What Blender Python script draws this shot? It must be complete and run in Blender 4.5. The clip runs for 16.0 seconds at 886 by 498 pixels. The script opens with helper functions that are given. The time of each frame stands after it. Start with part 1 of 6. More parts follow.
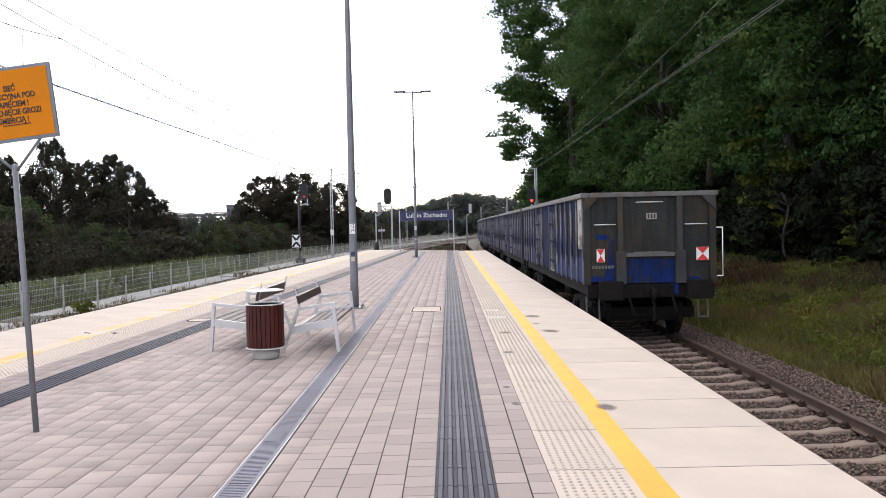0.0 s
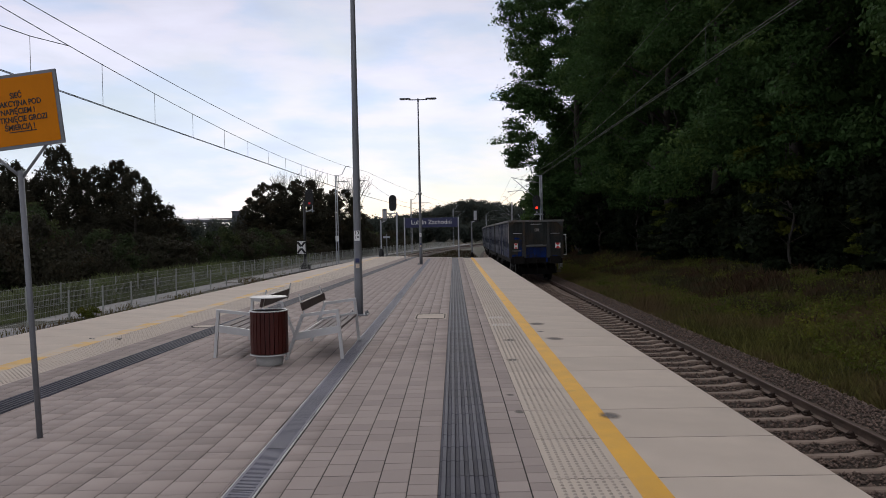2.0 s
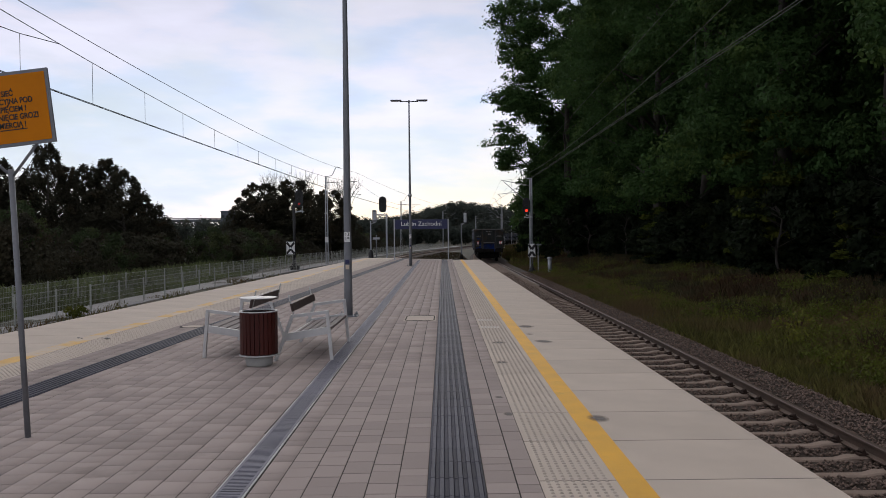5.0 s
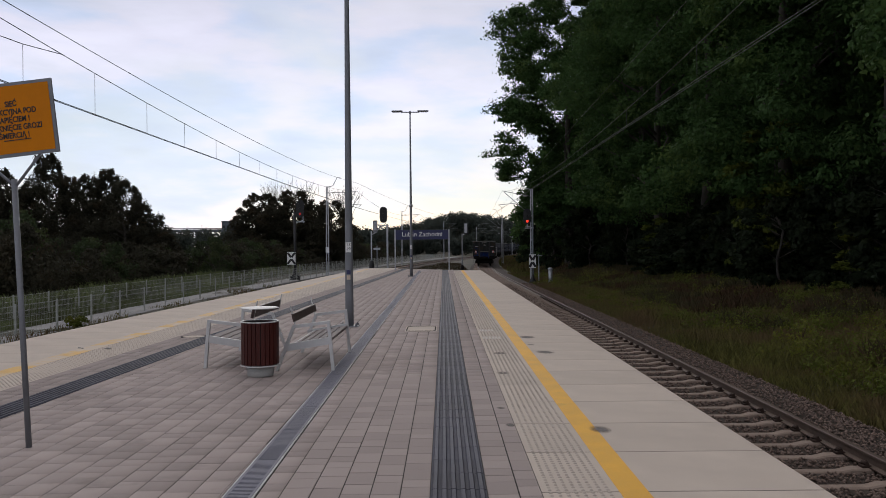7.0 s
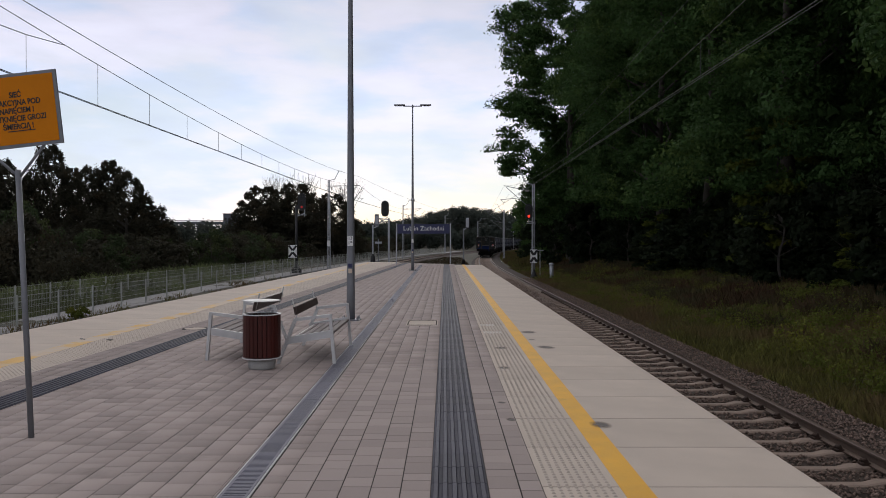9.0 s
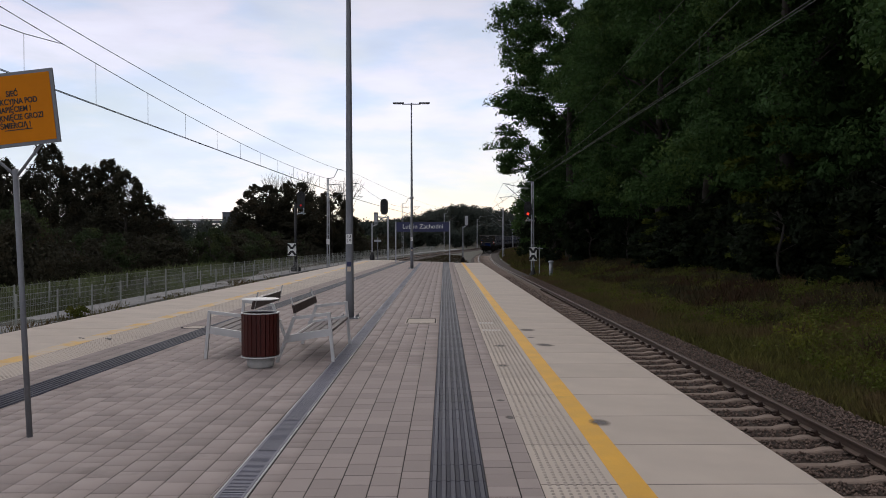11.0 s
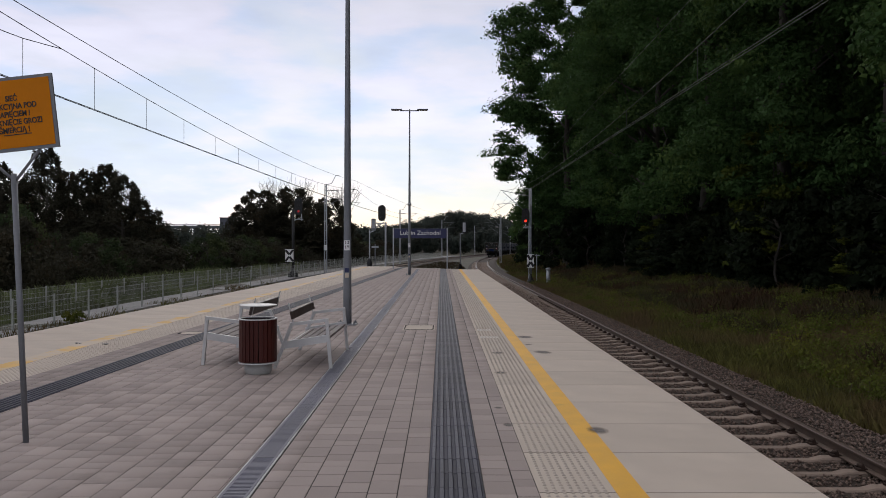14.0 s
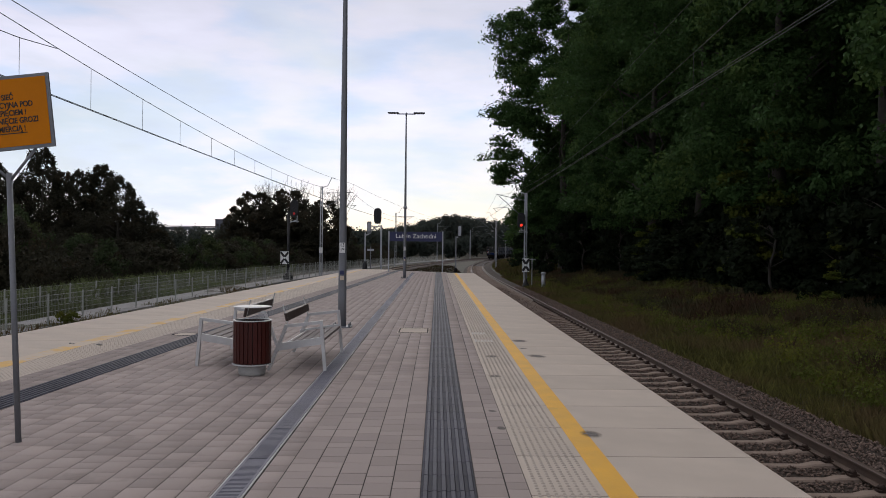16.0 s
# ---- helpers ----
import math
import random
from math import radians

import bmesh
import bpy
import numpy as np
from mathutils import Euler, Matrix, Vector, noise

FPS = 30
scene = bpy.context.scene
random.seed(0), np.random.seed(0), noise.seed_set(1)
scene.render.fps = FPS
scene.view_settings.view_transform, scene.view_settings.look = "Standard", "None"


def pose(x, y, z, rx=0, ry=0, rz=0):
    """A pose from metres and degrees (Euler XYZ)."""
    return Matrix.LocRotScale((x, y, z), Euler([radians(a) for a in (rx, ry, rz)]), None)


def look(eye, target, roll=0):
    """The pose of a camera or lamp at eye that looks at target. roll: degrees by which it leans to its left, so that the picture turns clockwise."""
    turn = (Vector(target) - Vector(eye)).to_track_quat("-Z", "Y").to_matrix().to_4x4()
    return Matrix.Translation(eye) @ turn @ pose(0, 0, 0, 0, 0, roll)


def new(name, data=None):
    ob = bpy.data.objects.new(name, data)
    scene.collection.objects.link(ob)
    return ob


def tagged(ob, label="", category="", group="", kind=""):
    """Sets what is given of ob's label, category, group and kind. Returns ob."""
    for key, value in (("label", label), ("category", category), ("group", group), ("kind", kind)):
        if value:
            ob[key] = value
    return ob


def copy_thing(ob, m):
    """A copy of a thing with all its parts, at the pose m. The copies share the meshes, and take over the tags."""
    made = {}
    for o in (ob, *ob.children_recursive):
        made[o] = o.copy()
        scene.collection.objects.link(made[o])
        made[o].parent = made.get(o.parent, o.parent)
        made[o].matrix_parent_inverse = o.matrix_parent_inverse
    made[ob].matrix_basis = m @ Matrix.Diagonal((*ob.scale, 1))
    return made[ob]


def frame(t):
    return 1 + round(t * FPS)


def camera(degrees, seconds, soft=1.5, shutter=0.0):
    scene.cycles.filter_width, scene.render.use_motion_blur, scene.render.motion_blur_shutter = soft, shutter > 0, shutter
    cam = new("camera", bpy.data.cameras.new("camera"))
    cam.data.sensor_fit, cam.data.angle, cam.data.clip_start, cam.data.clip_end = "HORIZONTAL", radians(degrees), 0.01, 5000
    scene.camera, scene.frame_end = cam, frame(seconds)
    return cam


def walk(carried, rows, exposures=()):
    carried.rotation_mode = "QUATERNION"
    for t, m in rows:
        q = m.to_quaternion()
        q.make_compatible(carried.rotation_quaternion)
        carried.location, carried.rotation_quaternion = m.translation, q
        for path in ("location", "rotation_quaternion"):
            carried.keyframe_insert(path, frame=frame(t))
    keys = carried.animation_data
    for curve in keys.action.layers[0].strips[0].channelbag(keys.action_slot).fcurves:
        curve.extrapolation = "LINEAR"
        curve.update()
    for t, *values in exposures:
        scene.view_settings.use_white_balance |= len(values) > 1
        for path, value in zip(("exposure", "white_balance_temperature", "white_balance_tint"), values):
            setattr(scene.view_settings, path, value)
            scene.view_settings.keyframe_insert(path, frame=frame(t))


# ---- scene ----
cam = camera(57.3, 16.0, soft=0.75)
PATH = [
    (0, (0.003, 0.022, 1.562), (-0.012, 2.021, 1.509), -1.3),
    (0.5, (-0.001, -0.016, 1.572), (-0.014, 1.984, 1.524), -1.4),
    (1, (0.013, 0.007, 1.575), (0.002, 2.007, 1.541), -1.4),
    (1.5, (0.018, 0.027, 1.565), (0.001, 2.026, 1.534), -1.3),
    (2, (0.013, 0.022, 1.568), (-0.014, 2.021, 1.532), -1.1),
    (2.5, (0.019, 0.012, 1.565), (0.001, 2.012, 1.531), -0.8),
    (3, (0.024, 0.036, 1.566), (0.007, 2.036, 1.536), -0.9),
    (3.5, (0.023, 0.011, 1.569), (0.015, 2.01, 1.543), -0.9),
    (4, (0.017, 0.002, 1.572), (0.017, 2.002, 1.539), -0.9),
    (6.5, (-0.01, -0.019, 1.574), (-0.019, 1.981, 1.558), -0.2),
    (7, (-0.011, -0.008, 1.573), (-0.013, 1.992, 1.567), -0.5),
    (7.5, (-0.011, -0.022, 1.578), (-0.021, 1.978, 1.573), -0.3),
    (8, (-0.012, -0.02, 1.574), (-0.016, 1.98, 1.57), -0.0),
    (8.5, (-0.016, -0.027, 1.575), (-0.017, 1.973, 1.562), 0.1),
    (9, (-0.022, -0.017, 1.574), (-0.027, 1.983, 1.554), 0.0),
    (11.5, (-0.01, -0.008, 1.574), (-0.014, 1.992, 1.549), -0.2),
    (12, (-0.014, 0.004, 1.571), (-0.02, 2.004, 1.557), -0.2),
    (12.5, (-0.013, -0.006, 1.569), (-0.013, 1.994, 1.551), -0.1),
    (13, (-0.013, -0.014, 1.57), (-0.011, 1.986, 1.555), -0.1),
    (13.5, (-0.019, -0.004, 1.57), (-0.017, 1.996, 1.561), 0.1),
    (14, (-0.023, -0.009, 1.577), (-0.02, 1.991, 1.568), 0.1),
    (14.5, (-0.022, -0.01, 1.575), (-0.02, 1.99, 1.568), 0.3),
    (15, (-0.023, -0.012, 1.576), (-0.016, 1.988, 1.571), 0.2),
    (15.5, (-0.015, -0.02, 1.567), (-0.005, 1.98, 1.565), 0.5),
    (16, (-0.019, -0.02, 1.571), (-0.005, 1.98, 1.571), 0.6),
]

# ---- exposure, world and sun ----


def exposure_rows():
    return [(0.0, 1.52), (0.2, 1.15), (0.5, 0.46), (0.9, 0.08), (1.3, 0.0), (16.0, 0.0)]


walk(cam, [(t, look(eye, target, roll)) for t, eye, target, roll in PATH], exposure_rows())

world = bpy.data.worlds.new("overcast_sky")
scene.world = world
world.use_nodes = True
wn, wl = world.node_tree.nodes, world.node_tree.links
wn.clear()
w_out = wn.new("ShaderNodeOutputWorld")
w_sky = wn.new("ShaderNodeTexSky")
w_sky.sky_type = "NISHITA"
w_sky.sun_disc = False
w_sky.sun_elevation = radians(22)
w_sky.sun_rotation = radians(-8)
w_sky.dust_density = 0.3
w_skyback = wn.new("ShaderNodeBackground")
w_skyback.inputs["Strength"].default_value = 0.07
wl.new(w_sky.outputs[0], w_skyback.inputs["Color"])
w_tc = wn.new("ShaderNodeTexCoord")
w_map = wn.new("ShaderNodeMapping")
w_map.inputs["Scale"].default_value = (1.3, 1.0, 4.5)
wl.new(w_tc.outputs["Generated"], w_map.inputs["Vector"])
w_noise = wn.new("ShaderNodeTexNoise")
w_noise.inputs["Scale"].default_value = 2.3
w_noise.inputs["Detail"].default_value = 7
w_noise.inputs["Roughness"].default_value = 0.55
w_noise.inputs["Distortion"].default_value = 0.4
wl.new(w_map.outputs[0], w_noise.inputs["Vector"])
w_cover = wn.new("ShaderNodeValToRGB")
w_cover.color_ramp.elements[0].position, w_cover.color_ramp.elements[0].color = 0.36, (0.45, 0.45, 0.45, 1)
w_cover.color_ramp.elements[1].position, w_cover.color_ramp.elements[1].color = 0.60, (1, 1, 1, 1)
wl.new(w_noise.outputs["Fac"], w_cover.inputs["Fac"])
# cloud brightness: lighter near the horizon, greyer overhead
w_sep = wn.new("ShaderNodeSeparateXYZ")
wl.new(w_tc.outputs["Generated"], w_sep.inputs[0])
w_grad = wn.new("ShaderNodeValToRGB")
w_grad.color_ramp.elements[0].position, w_grad.color_ramp.elements[0].color = 0.0, (0.86, 0.84, 0.88, 1)
w_grad.color_ramp.elements[1].position, w_grad.color_ramp.elements[1].color = 0.62, (0.72, 0.68, 0.69, 1)
w_e = w_grad.color_ramp.elements.new(0.16)
w_e.color = (0.70, 0.745, 0.90, 1)
w_e = w_grad.color_ramp.elements.new(0.30)
w_e.color = (0.53, 0.555, 0.69, 1)
wl.new(w_sep.outputs["Z"], w_grad.inputs["Fac"])
w_noise2 = wn.new("ShaderNodeTexNoise")
w_noise2.inputs["Scale"].default_value = 5.0
w_noise2.inputs["Detail"].default_value = 8
wl.new(w_map.outputs[0], w_noise2.inputs["Vector"])
w_tone = wn.new("ShaderNodeMapRange")
w_tone.inputs["From Min"].default_value, w_tone.inputs["From Max"].default_value = 0.3, 0.7
w_tone.inputs["To Min"].default_value, w_tone.inputs["To Max"].default_value = 1.10, 1.38
wl.new(w_noise2.outputs["Fac"], w_tone.inputs["Value"])
w_tint = wn.new("ShaderNodeValToRGB")
w_tint.color_ramp.elements[0].position, w_tint.color_ramp.elements[0].color = 0.43, (0.87, 0.94, 1.0, 1)
w_tint.color_ramp.elements[1].position, w_tint.color_ramp.elements[1].color = 0.57, (1.0, 0.95, 0.93, 1)
wl.new(w_noise2.outputs["Fac"], w_tint.inputs["Fac"])
w_mul = wn.new("ShaderNodeMix")
w_mul.data_type, w_mul.blend_type = "RGBA", "MULTIPLY"
w_mul.inputs["Factor"].default_value = 1.0
wl.new(w_grad.outputs["Color"], w_mul.inputs["A"])
wl.new(w_tint.outputs["Color"], w_mul.inputs["B"])
w_cloudback = wn.new("ShaderNodeBackground")
wl.new(w_mul.outputs["Result"], w_cloudback.inputs["Color"])
wl.new(w_tone.outputs["Result"], w_cloudback.inputs["Strength"])
w_mix = wn.new("ShaderNodeMixShader")
wl.new(w_cover.outputs["Color"], w_mix.inputs["Fac"])
wl.new(w_skyback.outputs[0], w_mix.inputs[1])
wl.new(w_cloudback.outputs[0], w_mix.inputs[2])
wl.new(w_mix.outputs[0], w_out.inputs["Surface"])

sun_data = bpy.data.lights.new("sun", "SUN")
sun_data.energy, sun_data.angle, sun_data.color = 0.5, radians(25), (1.0, 0.95, 0.88)
sun = new("sun", sun_data)
sun.matrix_world = look((-12, 90, 40), (0, 0, 0))

# ---- materials ----
MATS = {}


def mat(name, color, rough=0.7, metal=0.0, vary=0.25, scale=3.0, bump=0.15, fine=60.0, island=0.0, obj=0.0, stain=None, stain_at=0.62, gloss=0.5, streak=None):
    """Painted or natural surface: grain at two scales, optional stains, piece-to-piece variation."""
    m = bpy.data.materials.new(name)
    m.use_nodes = True
    n, l = m.node_tree.nodes, m.node_tree.links
    b = n["Principled BSDF"]
    b.inputs["Metallic"].default_value = metal
    b.inputs["Specular IOR Level"].default_value = gloss
    tc = n.new("ShaderNodeTexCoord")
    big = n.new("ShaderNodeTexNoise")
    big.inputs["Scale"].default_value, big.inputs["Detail"].default_value = scale, 5
    small = n.new("ShaderNodeTexNoise")
    small.inputs["Scale"].default_value, small.inputs["Detail"].default_value = fine, 4
    for k in (big, small):
        l.new(tc.outputs["Object"], k.inputs["Vector"])
    add = n.new("ShaderNodeMath")
    add.operation = "MULTIPLY_ADD"
    l.new(small.outputs["Fac"], add.inputs[0])
    add.inputs[1].default_value = 0.5
    l.new(big.outputs["Fac"], add.inputs[2])
    top = add.outputs[0]
    for amount, node, out in ((island, "ShaderNodeNewGeometry", "Random Per Island"), (obj, "ShaderNodeObjectInfo", "Random")):
        if amount:
            g = n.new(node)
            ma = n.new("ShaderNodeMath")
            ma.operation = "MULTIPLY_ADD"
            l.new(g.outputs[out], ma.inputs[0])
            ma.inputs[1].default_value = amount
            l.new(top, ma.inputs[2])
            top = ma.outputs[0]
    extra = (island + obj)
    mr = n.new("ShaderNodeMapRange")
    mr.inputs["From Min"].default_value, mr.inputs["From Max"].default_value = 0.45, 1.05 + extra
    mr.inputs["To Min"].default_value, mr.inputs["To Max"].default_value = 1 - vary, 1 + vary
    l.new(top, mr.inputs["Value"])
    mul = n.new("ShaderNodeVectorMath")
    mul.operation = "SCALE"
    mul.inputs[0].default_value = color[:3]
    l.new(mr.outputs[0], mul.inputs["Scale"])
    col = mul.outputs[0]
    if stain:
        st = n.new("ShaderNodeTexNoise")
        st.inputs["Scale"].default_value, st.inputs["Detail"].default_value, st.inputs["Roughness"].default_value = scale * 0.8, 8, 0.65
        mp = n.new("ShaderNodeMapping")
        mp.inputs["Location"].default_value = (7.3, 2.1, 4.4)
        l.new(tc.outputs["Object"], mp.inputs[0])
        l.new(mp.outputs[0], st.inputs["Vector"])
        rp = n.new("ShaderNodeValToRGB")
        rp.color_ramp.elements[0].position, rp.color_ramp.elements[0].color = stain_at - 0.08, (0, 0, 0, 1)
        rp.color_ramp.elements[1].position, rp.color_ramp.elements[1].color = stain_at + 0.06, (1, 1, 1, 1)
        l.new(st.outputs["Fac"], rp.inputs[0])
        mx = n.new("ShaderNodeMix")
        mx.data_type = "RGBA"
        l.new(rp.outputs[0], mx.inputs["Factor"])
        l.new(col, mx.inputs["A"])
        mx.inputs["B"].default_value = (*stain[:3], 1)
        col = mx.outputs["Result"]
    if streak:
        sk = n.new("ShaderNodeTexNoise")
        sk.inputs["Scale"].default_value, sk.inputs["Detail"].default_value = 1.0, 6
        mp = n.new("ShaderNodeMapping")
        mp.inputs["Scale"].default_value = (7, 7, 0.9)
        l.new(tc.outputs["Object"], mp.inputs[0])
        l.new(mp.outputs[0], sk.inputs["Vector"])
        rp = n.new("ShaderNodeValToRGB")
        rp.color_ramp.elements[0].position, rp.color_ramp.elements[0].color = 0.46, (0, 0, 0, 1)
        rp.color_ramp.elements[1].position, rp.color_ramp.elements[1].color = 0.66, (0.85, 0.85, 0.85, 1)
        l.new(sk.outputs["Fac"], rp.inputs[0])
        mx = n.new("ShaderNodeMix")
        mx.data_type = "RGBA"
        l.new(rp.outputs[0], mx.inputs["Factor"])
        l.new(col, mx.inputs["A"])
        mx.inputs["B"].default_value = (*streak[:3], 1)
        col = mx.outputs["Result"]
    l.new(col, b.inputs["Base Color"])
    rr = n.new("ShaderNodeMapRange")
    rr.inputs["To Min"].default_value, rr.inputs["To Max"].default_value = max(0.05, rough - 0.12), min(1, rough + 0.12)
    l.new(big.outputs["Fac"], rr.inputs["Value"])
    l.new(rr.outputs[0], b.inputs["Roughness"])
    if bump:
        bp = n.new("ShaderNodeBump")
        bp.inputs["Strength"].default_value, bp.inputs["Distance"].default_value = bump, 0.01
        l.new(small.outputs["Fac"], bp.inputs["Height"])
        l.new(bp.outputs[0], b.inputs["Normal"])
    MATS[name] = m
    return m


def glow(name, color, strength):
    m = bpy.data.materials.new(name)
    m.use_nodes = True
    b = m.node_tree.nodes["Principled BSDF"]
    b.inputs["Base Color"].default_value = (*color, 1)
    b.inputs["Emission Color"].default_value = (*color, 1)
    b.inputs["Emission Strength"].default_value = strength
    return m


def leaf_mat(name, color, vary=0.65, lift=1.0):
    # lighter noise patches put the look of lit leaf clumps into the colour
    light = tuple(c * k * lift for c, k in zip(color, (2.0, 1.6, 1.4)))
    m = mat(name, color, 0.75, 0, vary, 0.45, 0, 3.0, island=0.6, obj=0.25, gloss=0.1, stain=light, stain_at=0.60)
    n, l = m.node_tree.nodes, m.node_tree.links
    b = n["Principled BSDF"]
    tr = n.new("ShaderNodeBsdfTranslucent")
    l.new(b.inputs["Base Color"].links[0].from_socket, tr.inputs["Color"])
    mx = n.new("ShaderNodeMixShader")
    mx.inputs["Fac"].default_value = 0.35
    l.new(b.outputs[0], mx.inputs[1])
    l.new(tr.outputs[0], mx.inputs[2])
    l.new(mx.outputs[0], n["Material Output"].inputs["Surface"])
    return m


M_SLAB = mat("pale_concrete_slab", (0.512, 0.440, 0.370), 0.85, 0, 0.15, 1.6, 0.25, 140, obj=0.25, gloss=0.25)
M_PAVER = mat("grey_concrete_paver", (0.335, 0.282, 0.258), 0.88, 0, 0.27, 1.7, 0.3, 160, island=0.95, obj=0.95, stain=(0.255, 0.215, 0.195), stain_at=0.66, gloss=0.25)
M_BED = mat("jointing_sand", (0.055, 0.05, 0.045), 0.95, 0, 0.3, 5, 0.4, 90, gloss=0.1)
M_GUIDE = mat("dark_grey_guide_paving", (0.034, 0.034, 0.051), 0.7, 0, 0.38, 1.5, 0.3, 120, obj=0.8, stain=(0.11, 0.105, 0.105), stain_at=0.68, gloss=0.15)
# rib tops: a lighter tone than the grooves, with pale scuffs
M_GUIDE_RIB = mat("lighter_guide_rib", (0.058, 0.058, 0.080), 0.65, 0, 0.3, 1.5, 0.3, 120, obj=0.3, stain=(0.16, 0.155, 0.155), stain_at=0.64, gloss=0.2)
# domes darker than the slab, their small shadows put into the colour
M_DOME = mat("shadow_toned_dome", (0.40, 0.35, 0.30), 0.85, 0, 0.3, 0.8, 0.2, 90, island=0.3, gloss=0.2)
M_YELLOW = mat("yellow_line_paint", (0.70, 0.37, 0.03), 0.7, 0, 0.15, 3, 0.2, 110, stain=(0.42, 0.28, 0.07), stain_at=0.68)
M_YELLOW_OLD = mat("faded_yellow_line_paint", (0.63, 0.40, 0.13), 0.75, 0, 0.15, 2.2, 0.2, 110, stain=(0.53, 0.44, 0.34), stain_at=0.48, gloss=0.25)
M_CONC = mat("weathered_concrete", (0.30, 0.29, 0.27), 0.85, 0, 0.25, 1.3, 0.4, 70, stain=(0.17, 0.16, 0.14))
M_SLEEPER = mat("brown_stained_concrete_sleeper", (0.235, 0.178, 0.140), 0.85, 0, 0.25, 4, 0.4, 80, obj=0.3, stain=(0.15, 0.10, 0.075))
M_BALLAST = mat("rusty_grey_ballast_stone", (0.150, 0.105, 0.083), 0.9, 0, 0.5, 3, 0.5, 45, island=0.9)
M_BALLAST_BED = mat("packed_brown_ballast", (0.058, 0.045, 0.037), 0.95, 0, 0.4, 2.0, 0.6, 30, gloss=0.15)
M_RUST = mat("rusty_rail_steel", (0.105, 0.07, 0.052), 0.65, 0.3, 0.3, 5, 0.3, 60)
M_GRATE = mat("blue_grey_zinc_grating", (0.130, 0.129, 0.163), 0.7, 0.1, 0.3, 3, 0.05, 60, obj=0.4)
M_RIM = mat("pale_worn_channel_rim", (0.52, 0.51, 0.51), 0.8, 0, 0.35, 0.9, 0.1, 60, stain=(0.22, 0.21, 0.21), stain_at=0.53, gloss=0.2)
M_CLEAN = mat("clean_pale_concrete", (0.60, 0.56, 0.51), 0.8, 0, 0.15, 5, 0.1, 80, gloss=0.2)
M_CLIP = mat("rust_brown_rail_clip", (0.045, 0.030, 0.024), 0.85, 0, 0.4, 9, 0.2, 60, obj=0.4, gloss=0.1)
M_RAILTOP = mat("worn_rail_head", (0.095, 0.068, 0.054), 0.6, 0.2, 0.15, 3, 0.05, 60, gloss=0.2)
M_GALV = mat("galvanised_steel", (0.36, 0.37, 0.39), 0.5, 0.55, 0.15, 3, 0.06, 40)
M_GALVD = mat("dull_galvanised_steel", (0.165, 0.172, 0.185), 0.55, 0.3, 0.2, 3, 0.06, 40)
M_FENCE = mat("pale_weathered_zinc", (0.33, 0.34, 0.31), 0.7, 0, 0.15, 3, 0.04, 40, gloss=0.3)
M_FRAME = mat("light_grey_powder_coat", (0.49, 0.485, 0.48), 0.5, 0.1, 0.10, 6, 0.03, 90)
M_BROWN = mat("dark_brown_varnished_wood", (0.050, 0.033, 0.028), 0.5, 0, 0.3, 9, 0.15, 60, obj=0.3, gloss=0.25)
M_REDWOOD = mat("red_brown_varnished_wood", (0.046, 0.0085, 0.006), 0.42, 0, 0.45, 9, 0.15, 60, obj=0.6, gloss=0.22)
# the grey tone holds the sky's reflection on brown varnish
M_SEAT = mat("sky_sheen_wood_slat", (0.15, 0.125, 0.118), 0.7, 0, 0.2, 8, 0.15, 60, obj=0.5, gloss=0.25)
M_WIRE = mat("weathered_copper_wire", (0.03, 0.03, 0.03), 0.8, 0, 0.2, 3, 0, 40, gloss=0.1)
M_WIRE_NEW = mat("dull_grey_aluminium_wire", (0.060, 0.060, 0.058), 0.7, 0.0, 0.15, 3, 0, 40, gloss=0.2)
M_BLACK = mat("black_painted_metal", (0.012, 0.012, 0.013), 0.6, 0, 0.3, 5, 0.05, 50)
M_IRON = mat("dull_black_cast_iron", (0.045, 0.042, 0.042), 0.95, 0, 0.3, 8, 0.3, 60, gloss=0.03)
M_WHITE = mat("white_enamel", (0.72, 0.72, 0.70), 0.4, 0, 0.06, 5, 0.03, 50)
M_ORANGE = mat("orange_yellow_enamel", (0.53, 0.172, 0.003), 0.55, 0, 0.06, 5, 0.03, 50, gloss=0.12)
M_NAVY = mat("navy_blue_enamel", (0.013, 0.017, 0.075), 0.4, 0, 0.08, 2, 0.03, 50)
M_RED = mat("red_reflective_paint", (0.55, 0.02, 0.015), 0.4, 0, 0.1, 9, 0.03, 50)
# far haze is mixed into the concrete's bluish grey
M_VIADUCT = mat("haze_tinted_concrete", (0.10, 0.105, 0.12), 0.9, 0, 0.2, 0.2, 0, 4, gloss=0.1)
M_ASPHALT = mat("grey_path_paving", (0.24, 0.235, 0.23), 0.9, 0, 0.2, 1.2, 0.3, 70)
M_GROUND = mat("grass_and_soil", (0.038, 0.039, 0.020), 0.95, 0, 0.45, 0.6, 0.5, 14, stain=(0.066, 0.052, 0.033), stain_at=0.52)
M_GRASS = mat("green_grass_blades", (0.108, 0.102, 0.026), 0.8, 0, 0.8, 0.40, 0, 2.0, island=0.5, stain=(0.125, 0.085, 0.040), stain_at=0.53, gloss=0.2)
M_GRASS_L = mat("pale_green_weeds", (0.150, 0.180, 0.070), 0.8, 0, 0.45, 0.25, 0, 2.0, island=0.7, stain=(0.09, 0.10, 0.05), stain_at=0.55, gloss=0.2)
M_WEED = mat("tall_dry_weeds", (0.062, 0.036, 0.020), 0.85, 0, 0.6, 0.4, 0, 2.0, island=0.7, stain=(0.056, 0.050, 0.024), stain_at=0.5, gloss=0.1)
M_BARK = mat("grey_brown_bark", (0.050, 0.042, 0.034), 0.9, 0, 0.35, 3, 0.8, 25)
